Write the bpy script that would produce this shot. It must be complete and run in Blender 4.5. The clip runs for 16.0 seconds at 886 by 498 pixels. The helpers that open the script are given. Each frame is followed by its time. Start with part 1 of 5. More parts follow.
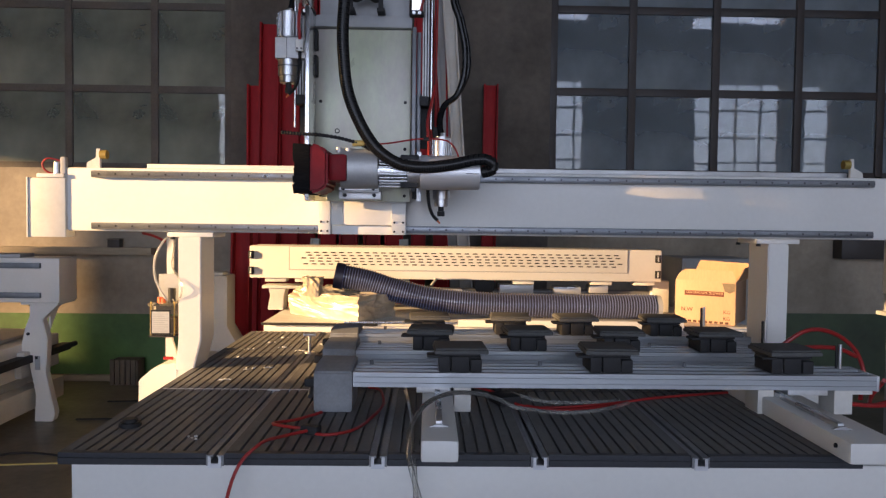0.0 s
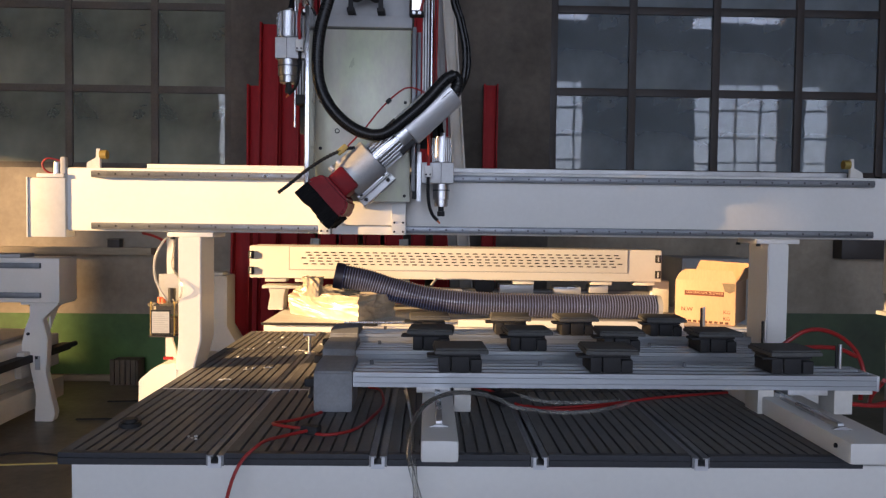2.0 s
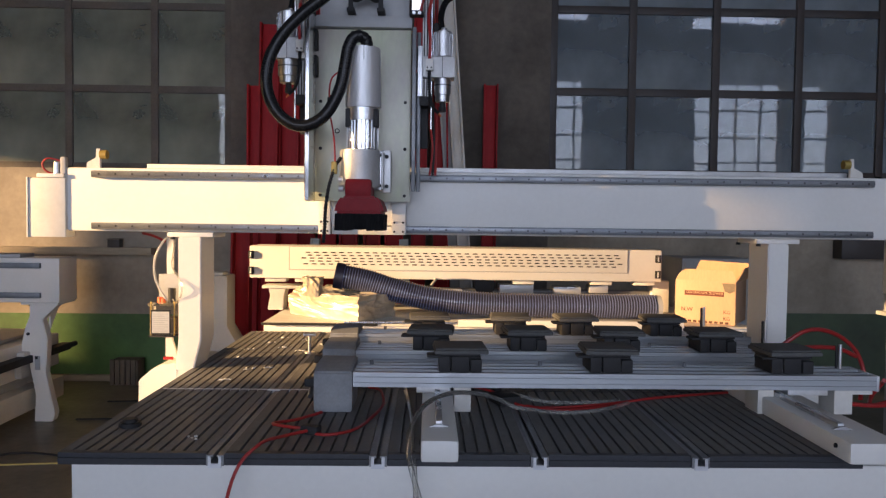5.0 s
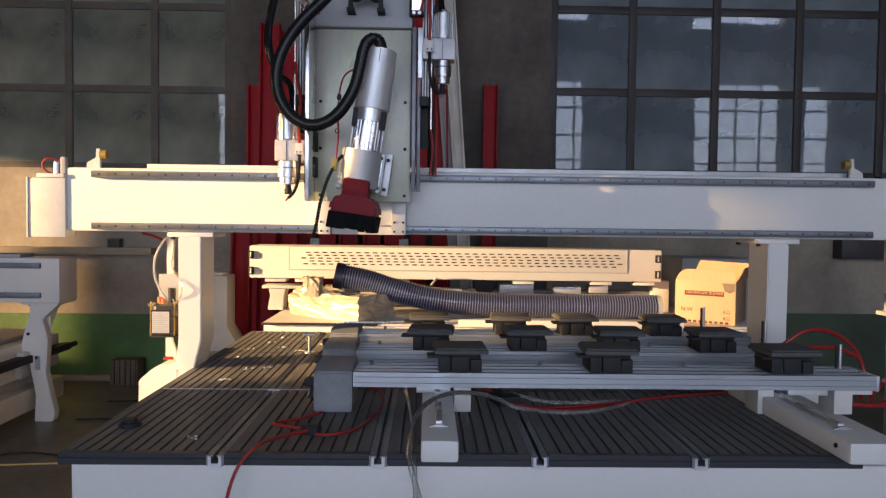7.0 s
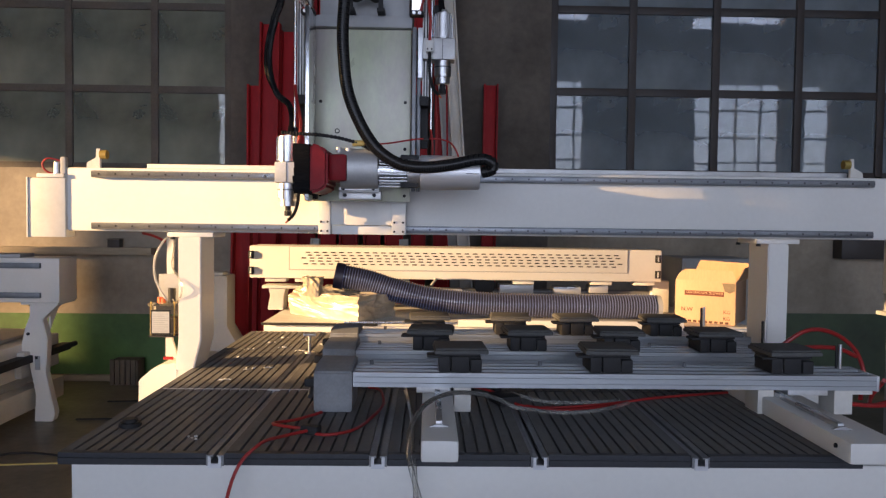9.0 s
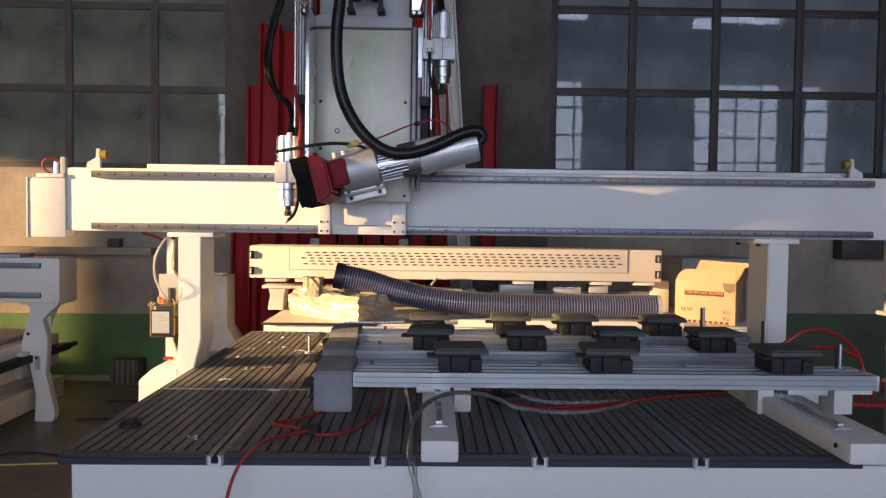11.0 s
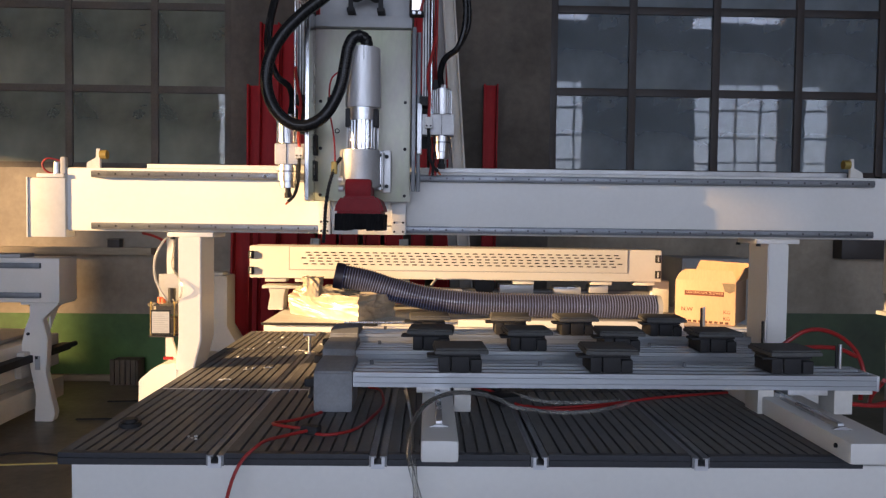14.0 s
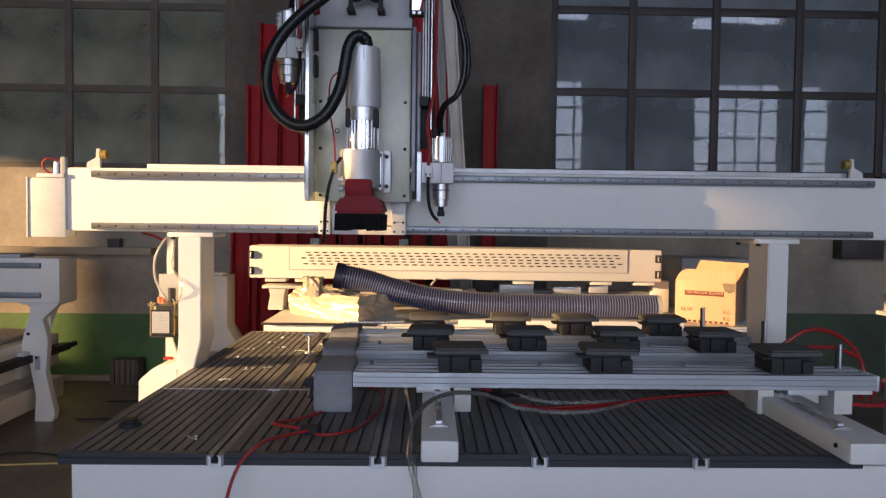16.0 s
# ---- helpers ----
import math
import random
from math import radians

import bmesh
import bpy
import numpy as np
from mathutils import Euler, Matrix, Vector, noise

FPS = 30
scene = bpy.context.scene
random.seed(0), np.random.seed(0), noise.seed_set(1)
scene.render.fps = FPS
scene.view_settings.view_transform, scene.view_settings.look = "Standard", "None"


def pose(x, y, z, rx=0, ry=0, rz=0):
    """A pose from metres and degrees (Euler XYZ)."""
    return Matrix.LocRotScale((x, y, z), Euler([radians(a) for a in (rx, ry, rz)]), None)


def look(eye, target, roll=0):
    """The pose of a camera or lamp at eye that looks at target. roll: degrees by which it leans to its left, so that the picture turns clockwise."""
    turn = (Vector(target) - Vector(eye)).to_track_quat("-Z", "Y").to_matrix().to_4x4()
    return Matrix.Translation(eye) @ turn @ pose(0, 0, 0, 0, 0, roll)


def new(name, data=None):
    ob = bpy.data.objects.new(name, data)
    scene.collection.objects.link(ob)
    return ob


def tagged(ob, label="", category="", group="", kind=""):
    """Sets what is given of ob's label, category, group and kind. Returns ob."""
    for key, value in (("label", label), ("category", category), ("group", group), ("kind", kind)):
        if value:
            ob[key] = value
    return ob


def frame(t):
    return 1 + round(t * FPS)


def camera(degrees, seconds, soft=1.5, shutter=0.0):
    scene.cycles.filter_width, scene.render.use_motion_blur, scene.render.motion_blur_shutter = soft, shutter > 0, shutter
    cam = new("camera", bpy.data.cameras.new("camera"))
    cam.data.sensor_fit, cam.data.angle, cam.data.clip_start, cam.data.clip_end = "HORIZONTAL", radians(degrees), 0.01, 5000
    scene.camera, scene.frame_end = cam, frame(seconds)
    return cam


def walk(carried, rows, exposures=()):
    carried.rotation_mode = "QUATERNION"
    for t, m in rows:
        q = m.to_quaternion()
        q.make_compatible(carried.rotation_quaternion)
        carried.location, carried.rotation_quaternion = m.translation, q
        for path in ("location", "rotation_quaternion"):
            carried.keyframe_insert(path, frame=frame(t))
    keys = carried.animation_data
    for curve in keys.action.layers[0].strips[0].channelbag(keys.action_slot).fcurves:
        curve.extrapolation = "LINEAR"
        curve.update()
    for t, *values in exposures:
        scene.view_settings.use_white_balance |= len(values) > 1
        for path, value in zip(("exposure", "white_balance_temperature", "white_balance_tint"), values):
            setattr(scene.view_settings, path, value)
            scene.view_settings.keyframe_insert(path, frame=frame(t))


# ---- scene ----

# ---- camera: it stands still ----
cam = camera(62.0, 16.0, soft=1.3)
EYE = Vector((0.0, 0.0, 1.40))
AIM = EYE + Vector((math.sin(radians(1.15)) * math.cos(radians(2.2)), math.cos(radians(1.15)) * math.cos(radians(2.2)), -math.sin(radians(2.2))))
walk(cam, [(0.0, look(EYE, AIM, 0.7)), (16.0, look(EYE, AIM, 0.7))], exposures=[(0.0, 2.08, 6800, 23), (16.0, 2.08, 6800, 23)])

# ---- world, sun, daylight through the openings ----
SUN = Vector((1.0, 0.30, -0.135)).normalized()
world = bpy.data.worlds.new("sky")
scene.world = world
world.use_nodes = True
wn = world.node_tree
wn.nodes.clear()
sky = wn.nodes.new("ShaderNodeTexSky")
sky.sky_type, sky.sun_disc = "NISHITA", False
sky.sun_elevation = math.asin(-SUN.z)
sky.sun_rotation = math.atan2(-SUN.x, -SUN.y)
bg = wn.nodes.new("ShaderNodeBackground")
bg.inputs["Strength"].default_value = 0.06
wo = wn.nodes.new("ShaderNodeOutputWorld")
wn.links.new(sky.outputs[0], bg.inputs[0])
wn.links.new(bg.outputs[0], wo.inputs[0])

sun_data = bpy.data.lights.new("sun", "SUN")
sun_data.energy, sun_data.angle, sun_data.color = 3.1, radians(0.7), (1.0, 0.68, 0.31)
sun_ob = new("sun", sun_data)
sun_ob.rotation_euler = SUN.to_track_quat("-Z", "Y").to_euler()


def daylight(name, loc, aim, w, h, energy, color):
    d = bpy.data.lights.new(name, "AREA")
    d.shape, d.size, d.size_y, d.energy, d.color = "RECTANGLE", w, h, energy, color
    ob = new(name, d)
    ob.matrix_world = look(loc, aim)
    return ob


# lamps in the window bands behind the camera; the front one widened for fill
daylight("daylight_front_fill", (-0.82, -9.35, 3.0), (-0.82, 0, 3.0), 10.85, 5.0, 163, (0.57, 0.74, 1.0))
daylight("daylight_corner_windows", (9.8, -9.35, 3.0), (9.8, 0, 3.0), 4.3, 5.0, 61, (0.57, 0.74, 1.0))
daylight("daylight_clerestory", (7.1, -9.35, 7.4), (7.1, 0, 7.4), 7.2, 0.5, 14, (0.58, 0.74, 1.0))


# ---- materials ----
def node(nt, kind, **inputs):
    n = nt.nodes.new("ShaderNode" + kind)
    for k, v in inputs.items():
        n.inputs[k.replace("_", " ")].default_value = v
    return n


def mat(name, color, rough=0.5, metal=0.0, second=None, big=3.0, fine=60.0, mix=0.5, grain=0.12, bump=0.05, stretch=None, random_tone=0.0, coat=0.0, spec=0.5, sheen=0.0):
    """Base colour that drifts to a second one in large patches, with fine grain, roughness wear and relief."""
    m = bpy.data.materials.new(name)
    m.use_nodes = True
    nt = m.node_tree
    nt.nodes.clear()
    out = node(nt, "OutputMaterial")
    p = node(nt, "BsdfPrincipled", Metallic=metal, Roughness=rough)
    p.inputs["Coat Weight"].default_value = coat
    p.inputs["Specular IOR Level"].default_value = spec
    p.inputs["Sheen Weight"].default_value, p.inputs["Sheen Roughness"].default_value = sheen, 0.6
    p.inputs["Sheen Tint"].default_value = (*[min(1, c) for c in (second or color)], 1) if sheen else (1, 1, 1, 1)
    nt.links.new(p.outputs[0], out.inputs[0])
    co = node(nt, "TexCoord")
    mp = node(nt, "Mapping")
    if stretch:
        mp.inputs["Scale"].default_value = stretch
    nt.links.new(co.outputs["Object"], mp.inputs[0])
    n1 = node(nt, "TexNoise", Scale=big, Detail=5.0, Roughness=0.6)
    n2 = node(nt, "TexNoise", Scale=fine, Detail=3.0, Roughness=0.6)
    for n in (n1, n2):
        nt.links.new(mp.outputs[0], n.inputs["Vector"])
    ramp = node(nt, "MapRange", From_Min=0.38, From_Max=0.68, To_Min=0.0, To_Max=mix)
    nt.links.new(n1.outputs[0], ramp.inputs["Value"])
    sec = second or tuple(c * 0.75 for c in color)
    mx = nt.nodes.new("ShaderNodeMix")
    mx.data_type = "RGBA"
    mx.inputs["A"].default_value, mx.inputs["B"].default_value = (*color, 1), (*sec, 1)
    nt.links.new(ramp.outputs[0], mx.inputs["Factor"])
    g = node(nt, "MapRange", From_Min=0.25, From_Max=0.75, To_Min=1 - grain, To_Max=1 + grain)
    nt.links.new(n2.outputs[0], g.inputs["Value"])
    val = g
    if random_tone:
        oi = node(nt, "ObjectInfo")
        rr = node(nt, "MapRange", To_Min=1 - random_tone, To_Max=1 + random_tone)
        nt.links.new(oi.outputs["Random"], rr.inputs["Value"])
        mm = node(nt, "Math")
        mm.operation = "MULTIPLY"
        nt.links.new(g.outputs[0], mm.inputs[0])
        nt.links.new(rr.outputs[0], mm.inputs[1])
        val = mm
    hs = node(nt, "HueSaturation")
    nt.links.new(mx.outputs["Result"], hs.inputs["Color"])
    nt.links.new(val.outputs[0], hs.inputs["Value"])
    nt.links.new(hs.outputs[0], p.inputs["Base Color"])
    rg = node(nt, "MapRange", From_Min=0.3, From_Max=0.7, To_Min=max(0.03, rough - 0.1), To_Max=min(1, rough + 0.12))
    nt.links.new(n1.outputs[0], rg.inputs["Value"])
    nt.links.new(rg.outputs[0], p.inputs["Roughness"])
    if bump:
        b = node(nt, "Bump", Strength=bump, Distance=0.002)
        nt.links.new(n2.outputs[0], b.inputs["Height"])
        nt.links.new(b.outputs[0], p.inputs["Normal"])
    return m


WHITE = mat("white_enamel", (0.80, 0.79, 0.76), 0.42, second=(0.72, 0.71, 0.67), big=2.5, mix=0.5, grain=0.02, bump=0.03)
OFFWHITE = mat("aged_white_enamel", (0.74, 0.72, 0.67), 0.5, second=(0.58, 0.55, 0.49), big=4.0, mix=0.7, grain=0.04, bump=0.05)
GREYPAINT = mat("grey_enamel", (0.42, 0.43, 0.44), 0.5, second=(0.34, 0.34, 0.34), mix=0.6, grain=0.04)
ALU = mat("brushed_aluminium", (0.72, 0.73, 0.75), 0.38, 0.85, second=(0.55, 0.56, 0.58), big=6, fine=140, mix=0.6, grain=0.08, stretch=(0.15, 1, 1), bump=0.06)
RAILALU = mat("dull_anodised_aluminium", (0.43, 0.455, 0.48), 0.40, 0.85, second=(0.34, 0.36, 0.385), big=5, fine=140, mix=0.5, grain=0.05, stretch=(0.15, 1, 1), bump=0.015)
CAST = mat("dull_machined_aluminium", (0.62, 0.62, 0.62), 0.5, 0.55, second=(0.48, 0.48, 0.48), big=8, fine=160, grain=0.06)
FANMETAL = mat("satin_fan_cover", (0.74, 0.74, 0.75), 0.36, 0.45, second=(0.64, 0.64, 0.65), big=5, fine=120, grain=0.05, stretch=(1, 1, 0.2))
STEEL = mat("ground_steel", (0.55, 0.56, 0.58), 0.3, 0.95, second=(0.4, 0.4, 0.41), big=9, fine=200, grain=0.06)
SPINDLEMETAL = mat("turned_bright_steel", (0.54, 0.54, 0.55), 0.26, 1.0, second=(0.42, 0.42, 0.43), big=9, fine=150, grain=0.05, stretch=(1, 1, 0.2))
CHROME = mat("polished_chrome", (0.62, 0.62, 0.62), 0.2, 1.0, second=(0.66, 0.66, 0.66), big=6, grain=0.03, bump=0.02)
RAILSTEEL = mat("rail_steel", (0.19, 0.20, 0.215), 0.45, 0.5, second=(0.14, 0.15, 0.16), big=9, fine=120, grain=0.08)
RIDGE = mat("ground_rail_face", (0.17, 0.18, 0.195), 0.35, 0.85, second=(0.13, 0.14, 0.15), big=9, fine=120, grain=0.06)
BLACK = mat("black_plastic", (0.020, 0.020, 0.022), 0.6, spec=0.3, second=(0.04, 0.04, 0.04), big=8, grain=0.15, bump=0.08)
RUBBER = mat("black_rubber_hose", (0.008, 0.008, 0.009), 0.24, spec=0.25, second=(0.03, 0.03, 0.03), big=12, grain=0.2, bump=0.06)
PODTOP = mat("dusty_dark_rubber", (0.072, 0.073, 0.073), 0.75, second=(0.125, 0.125, 0.12), big=7, fine=90, mix=0.7, grain=0.15, bump=0.15)
BRISTLE = mat("black_bristles", (0.009, 0.009, 0.010), 0.9, spec=0.1, second=(0.018, 0.017, 0.017), big=30, fine=180, stretch=(1, 1, 0.08), grain=0.4, bump=0.4)
REDPLASTIC = mat("red_moulded_plastic", (0.25, 0.006, 0.011), 0.5, second=(0.17, 0.005, 0.009), big=8, grain=0.1, spec=0.2)
REDSTEEL = mat("red_primed_steel", (0.43, 0.022, 0.026), 0.6, spec=0.25, second=(0.35, 0.017, 0.021), big=2.2, fine=40, mix=0.9, grain=0.12, stretch=(1, 1, 0.3), random_tone=0.3)
REDTUBE = mat("red_pneumatic_tube", (0.34, 0.022, 0.02), 0.4, second=(0.5, 0.02, 0.02), grain=0.04, bump=0.0)
ORANGE = mat("orange_knob", (0.75, 0.16, 0.04), 0.4)
ZINC = mat("passivated_zinc_plate", (0.56, 0.60, 0.43), 0.34, 0.15, second=(0.50, 0.42, 0.44), big=5.0, fine=70, mix=0.85, grain=0.06, stretch=(1, 1, 0.45), bump=0.05)
BOARD = mat("dark_bakelite_board", (0.030, 0.031, 0.035), 0.6, sheen=0.7, second=(0.15, 0.143, 0.135), big=5, fine=90, mix=0.75, grain=0.3, stretch=(1, 0.35, 1), bump=0.15, random_tone=0.18)
EDGING = mat("dark_board_edge", (0.020, 0.022, 0.029), 0.5, second=(0.034, 0.036, 0.042), big=9, fine=110, grain=0.2, random_tone=0.15)
SLOTMETAL = mat("dull_slot_aluminium", (0.26, 0.265, 0.275), 0.5, 0.25, second=(0.17, 0.17, 0.18), big=6, fine=90, grain=0.15)
CAPGREY = mat("dull_grey_casting", (0.27, 0.28, 0.295), 0.6, second=(0.20, 0.205, 0.215), big=9, fine=110, mix=0.8, grain=0.1, bump=0.15)
CARD = mat("brown_cardboard", (0.46, 0.295, 0.19), 0.8, second=(0.39, 0.24, 0.145), big=4, fine=120, mix=0.6, grain=0.07, stretch=(1, 1, 0.25), bump=0.1)
INK = mat("printing_ink", (0.07, 0.025, 0.015), 0.7)
INKRED = mat("red_printing_ink", (0.11, 0.022, 0.013), 0.7)
WRAP = mat("cream_plastic_wrap", (0.54, 0.47, 0.36), 0.3, second=(0.36, 0.29, 0.20), big=9, fine=45, mix=0.8, grain=0.1, bump=0.35, coat=0.4)
DUCT = mat("navy_duct_wall", (0.007, 0.010, 0.036), 0.35, second=(0.02, 0.025, 0.06), big=5, grain=0.1)
# navy ribs coloured paler than the wall to stand for their white highlights
DUCTRIB = mat("highlight_toned_duct_spiral", (0.19, 0.225, 0.40), 0.12, second=(0.13, 0.16, 0.32), big=8, grain=0.05, coat=1.0)
CONCRETE = mat("stained_render", (0.17, 0.147, 0.122), 0.85, second=(0.085, 0.075, 0.067), big=1.3, fine=18, mix=0.9, grain=0.14, bump=0.3)
TANWALL = mat("dusty_plaster", (0.42, 0.36, 0.285), 0.85, second=(0.20, 0.17, 0.135), big=1.1, fine=20, mix=0.9, grain=0.1, bump=0.2)
GREENWALL = mat("green_dado_paint", (0.11, 0.23, 0.07), 0.5, second=(0.06, 0.12, 0.045), big=1.5, fine=14, mix=0.9, grain=0.12, bump=0.1)
# darker copy of the dado green; the east side's shade is put into it
GREENWALL_SHADED = mat("shaded_green_dado_paint", (0.05, 0.085, 0.042), 0.55, second=(0.035, 0.045, 0.033), big=1.5, fine=14, mix=0.9, grain=0.14, bump=0.1)
FLOOR = mat("worn_painted_concrete", (0.21, 0.18, 0.135), 0.42, second=(0.10, 0.092, 0.076), big=0.9, fine=20, mix=0.9, grain=0.2, bump=0.2)
FRAME = mat("dark_window_steel", (0.034, 0.028, 0.026), 0.5, second=(0.07, 0.055, 0.05), big=3, grain=0.12)
# paler brown steel for the bars of the left window
FRAME_PALE = mat("pale_window_steel", (0.14, 0.12, 0.10), 0.7, second=(0.07, 0.06, 0.055), big=3, grain=0.12)
# dark tone stands for the lack of light beyond the glass and overhead
DARKROOM = mat("dimness_toned_plaster", (0.10, 0.10, 0.095), 0.9, second=(0.06, 0.06, 0.058), big=0.6, fine=6)
LABEL = mat("printed_label", (0.55, 0.56, 0.55), 0.5, grain=0.03)
YELLOW = mat("brass_yellow", (0.42, 0.30, 0.08), 0.45, 0.3)
BROWN = mat("brown_board", (0.16, 0.12, 0.085), 0.75, second=(0.10, 0.08, 0.06))
TIMBER = mat("old_timber", (0.48, 0.40, 0.29), 0.8, second=(0.13, 0.10, 0.07), big=3, fine=50, stretch=(0.1, 1, 1), grain=0.2, bump=0.2)


def glass(name, tint, dust, gloss_rough=0.02, ior=1.75, dirt=(0.32, 0.33, 0.31)):
    """A pane: clear, with a Fresnel gloss and a film of dust."""
    m = bpy.data.materials.new(name)
    m.use_nodes = True
    nt = m.node_tree
    nt.nodes.clear()
    out = node(nt, "OutputMaterial")
    tr = node(nt, "BsdfTransparent", Color=(*tint, 1))
    gl = node(nt, "BsdfGlossy", Roughness=gloss_rough)
    df = node(nt, "BsdfDiffuse", Color=(*dirt, 1))
    fr = node(nt, "Fresnel", IOR=ior)
    a, b = node(nt, "MixShader"), node(nt, "MixShader")
    no = node(nt, "TexNoise", Scale=1.4, Detail=6.0)
    mr = node(nt, "MapRange", From_Min=0.35, From_Max=0.75, To_Min=dust * 0.5, To_Max=dust * 1.6)
    wav = node(nt, "TexNoise", Scale=2.6, Detail=1.0)
    bp = node(nt, "Bump", Strength=0.16, Distance=0.004)
    co = node(nt, "TexCoord")
    for n in (no, wav):
        nt.links.new(co.outputs["Object"], n.inputs["Vector"])
    nt.links.new(wav.outputs[0], bp.inputs["Height"])
    nt.links.new(bp.outputs[0], gl.inputs["Normal"])
    nt.links.new(no.outputs[0], mr.inputs["Value"])
    nt.links.new(mr.outputs[0], a.inputs[0])
    nt.links.new(tr.outputs[0], a.inputs[1])
    nt.links.new(df.outputs[0], a.inputs[2])
    nt.links.new(fr.outputs[0], b.inputs[0])
    nt.links.new(a.outputs[0], b.inputs[1])
    nt.links.new(gl.outputs[0], b.inputs[2])
    nt.links.new(b.outputs[0], out.inputs[0])
    return m


PANE_DUSTY = glass("very_dusty_window_glass", (0.6, 0.62, 0.58), 0.5, ior=1.65, dirt=(0.44, 0.45, 0.36))
# dust film tinted blue, so it also paints in the reflected daylight haze
PANE = glass("haze_toned_dusty_glass", (0.72, 0.77, 0.79), 0.48, ior=1.62, dirt=(0.34, 0.40, 0.44))
CLEAR = glass("clear_plastic", (0.97, 0.97, 0.95), 0.22, 0.10, 1.3, dirt=(0.62, 0.60, 0.56))

TANK = glass("clear_tank_plastic", (0.96, 0.93, 0.86), 0.06, 0.08, 1.15)

# ---- mesh helpers ----
ORIGIN = {}


def thing(name, at, label, category, group="", kind=""):
    ob = new(name)
    ob.empty_display_size = 0.05
    ob.location = at
    ORIGIN[ob] = Vector(at)
    return tagged(ob, label, category, group, kind)


def part(name, bm, material, parent=None, label="", origin=None, smooth=True, kind=""):
    """Link a bmesh, drawn in world metres, as one mesh object under its parent."""
    o = Vector(origin) if origin is not None else (ORIGIN[parent] if parent else Vector((0, 0, 0)))
    bmesh.ops.translate(bm, verts=bm.verts, vec=-o)
    me = bpy.data.meshes.new(name)
    bm.normal_update()
    bm.to_mesh(me)
    bm.free()
    me.materials.append(material)
    ob = new(name, me)
    ORIGIN[ob] = o
    if parent:
        ob.parent = parent
        ob.location = o - ORIGIN[parent]
    else:
        ob.location = o
    if smooth:
        me.shade_smooth()
        me.set_sharp_from_angle(angle=radians(35))
    return tagged(ob, label, kind=kind)


def box(x0, x1, y0, y1, z0, z1, bevel=0.003, bm=None, turn=None):
    bm = bm or bmesh.new()
    vs = bmesh.ops.create_cube(bm, size=1.0)["verts"]
    for v in vs:
        v.co = Vector((x0 + (v.co.x + 0.5) * (x1 - x0), y0 + (v.co.y + 0.5) * (y1 - y0), z0 + (v.co.z + 0.5) * (z1 - z0)))
    if turn:
        c = Vector(((x0 + x1) / 2, (y0 + y1) / 2, (z0 + z1) / 2))
        bmesh.ops.rotate(bm, verts=vs, cent=c, matrix=Euler([radians(a) for a in turn]).to_matrix())
    if bevel:
        es = {e for v in vs for e in v.link_edges}
        bmesh.ops.bevel(bm, geom=list(es), offset=bevel, segments=2, affect="EDGES", profile=0.6)
    return bm


def rod(p0, p1, r, bm=None, seg=20, r2=None, bevel=0.0):
    bm = bm or bmesh.new()
    p0, p1 = Vector(p0), Vector(p1)
    d = p1 - p0
    m = Matrix.Translation((p0 + p1) / 2) @ d.to_track_quat("Z", "Y").to_matrix().to_4x4()
    vs = bmesh.ops.create_cone(bm, cap_ends=True, segments=seg, radius1=r, radius2=r if r2 is None else r2, depth=d.length, matrix=m)["verts"]
    if bevel:
        es = [e for e in {e for v in vs for e in v.link_edges} if any(len(f.verts) > 4 for f in e.link_faces)]
        bmesh.ops.bevel(bm, geom=es, offset=bevel, segments=2, affect="EDGES")
    return bm


def prism(outline, axis, a, b, bevel=0.003, bm=None):
    """A flat outline pushed from a to b along an axis. outline: (x, z) for y, (x, y) for z, (y, z) for x."""
    bm = bm or bmesh.new()

    def at(p, w):
        return {"y": (p[0], w, p[1]), "z": (p[0], p[1], w), "x": (w, p[0], p[1])}[axis]

    lo, hi = [bm.verts.new(at(p, a)) for p in outline], [bm.verts.new(at(p, b)) for p in outline]
    n = len(outline)
    fs = [bm.faces.new(lo), bm.faces.new(hi[::-1])]
    fs += [bm.faces.new((lo[i], hi[i], hi[(i + 1) % n], lo[(i + 1) % n])) for i in range(n)]
    bmesh.ops.recalc_face_normals(bm, faces=fs)
    if bevel:
        bmesh.ops.bevel(bm, geom=list({e for f in fs for e in f.edges}), offset=bevel, segments=2, affect="EDGES")
    return bm


def spline(points, steps=8):
    """A smooth line through the points."""
    ps = [Vector(p) for p in points]
    ps = [2 * ps[0] - ps[1]] + ps + [2 * ps[-1] - ps[-2]]
    out = []
    for i in range(1, len(ps) - 2):
        a, b, c, d = ps[i - 1:i + 3]
        for k in range(steps):
            t = k / steps
            out.append(0.5 * (2 * b + (c - a) * t + (2 * a - 5 * b + 4 * c - d) * t * t + (3 * b - a - 3 * c + d) * t ** 3))
    return out + [ps[-2]]


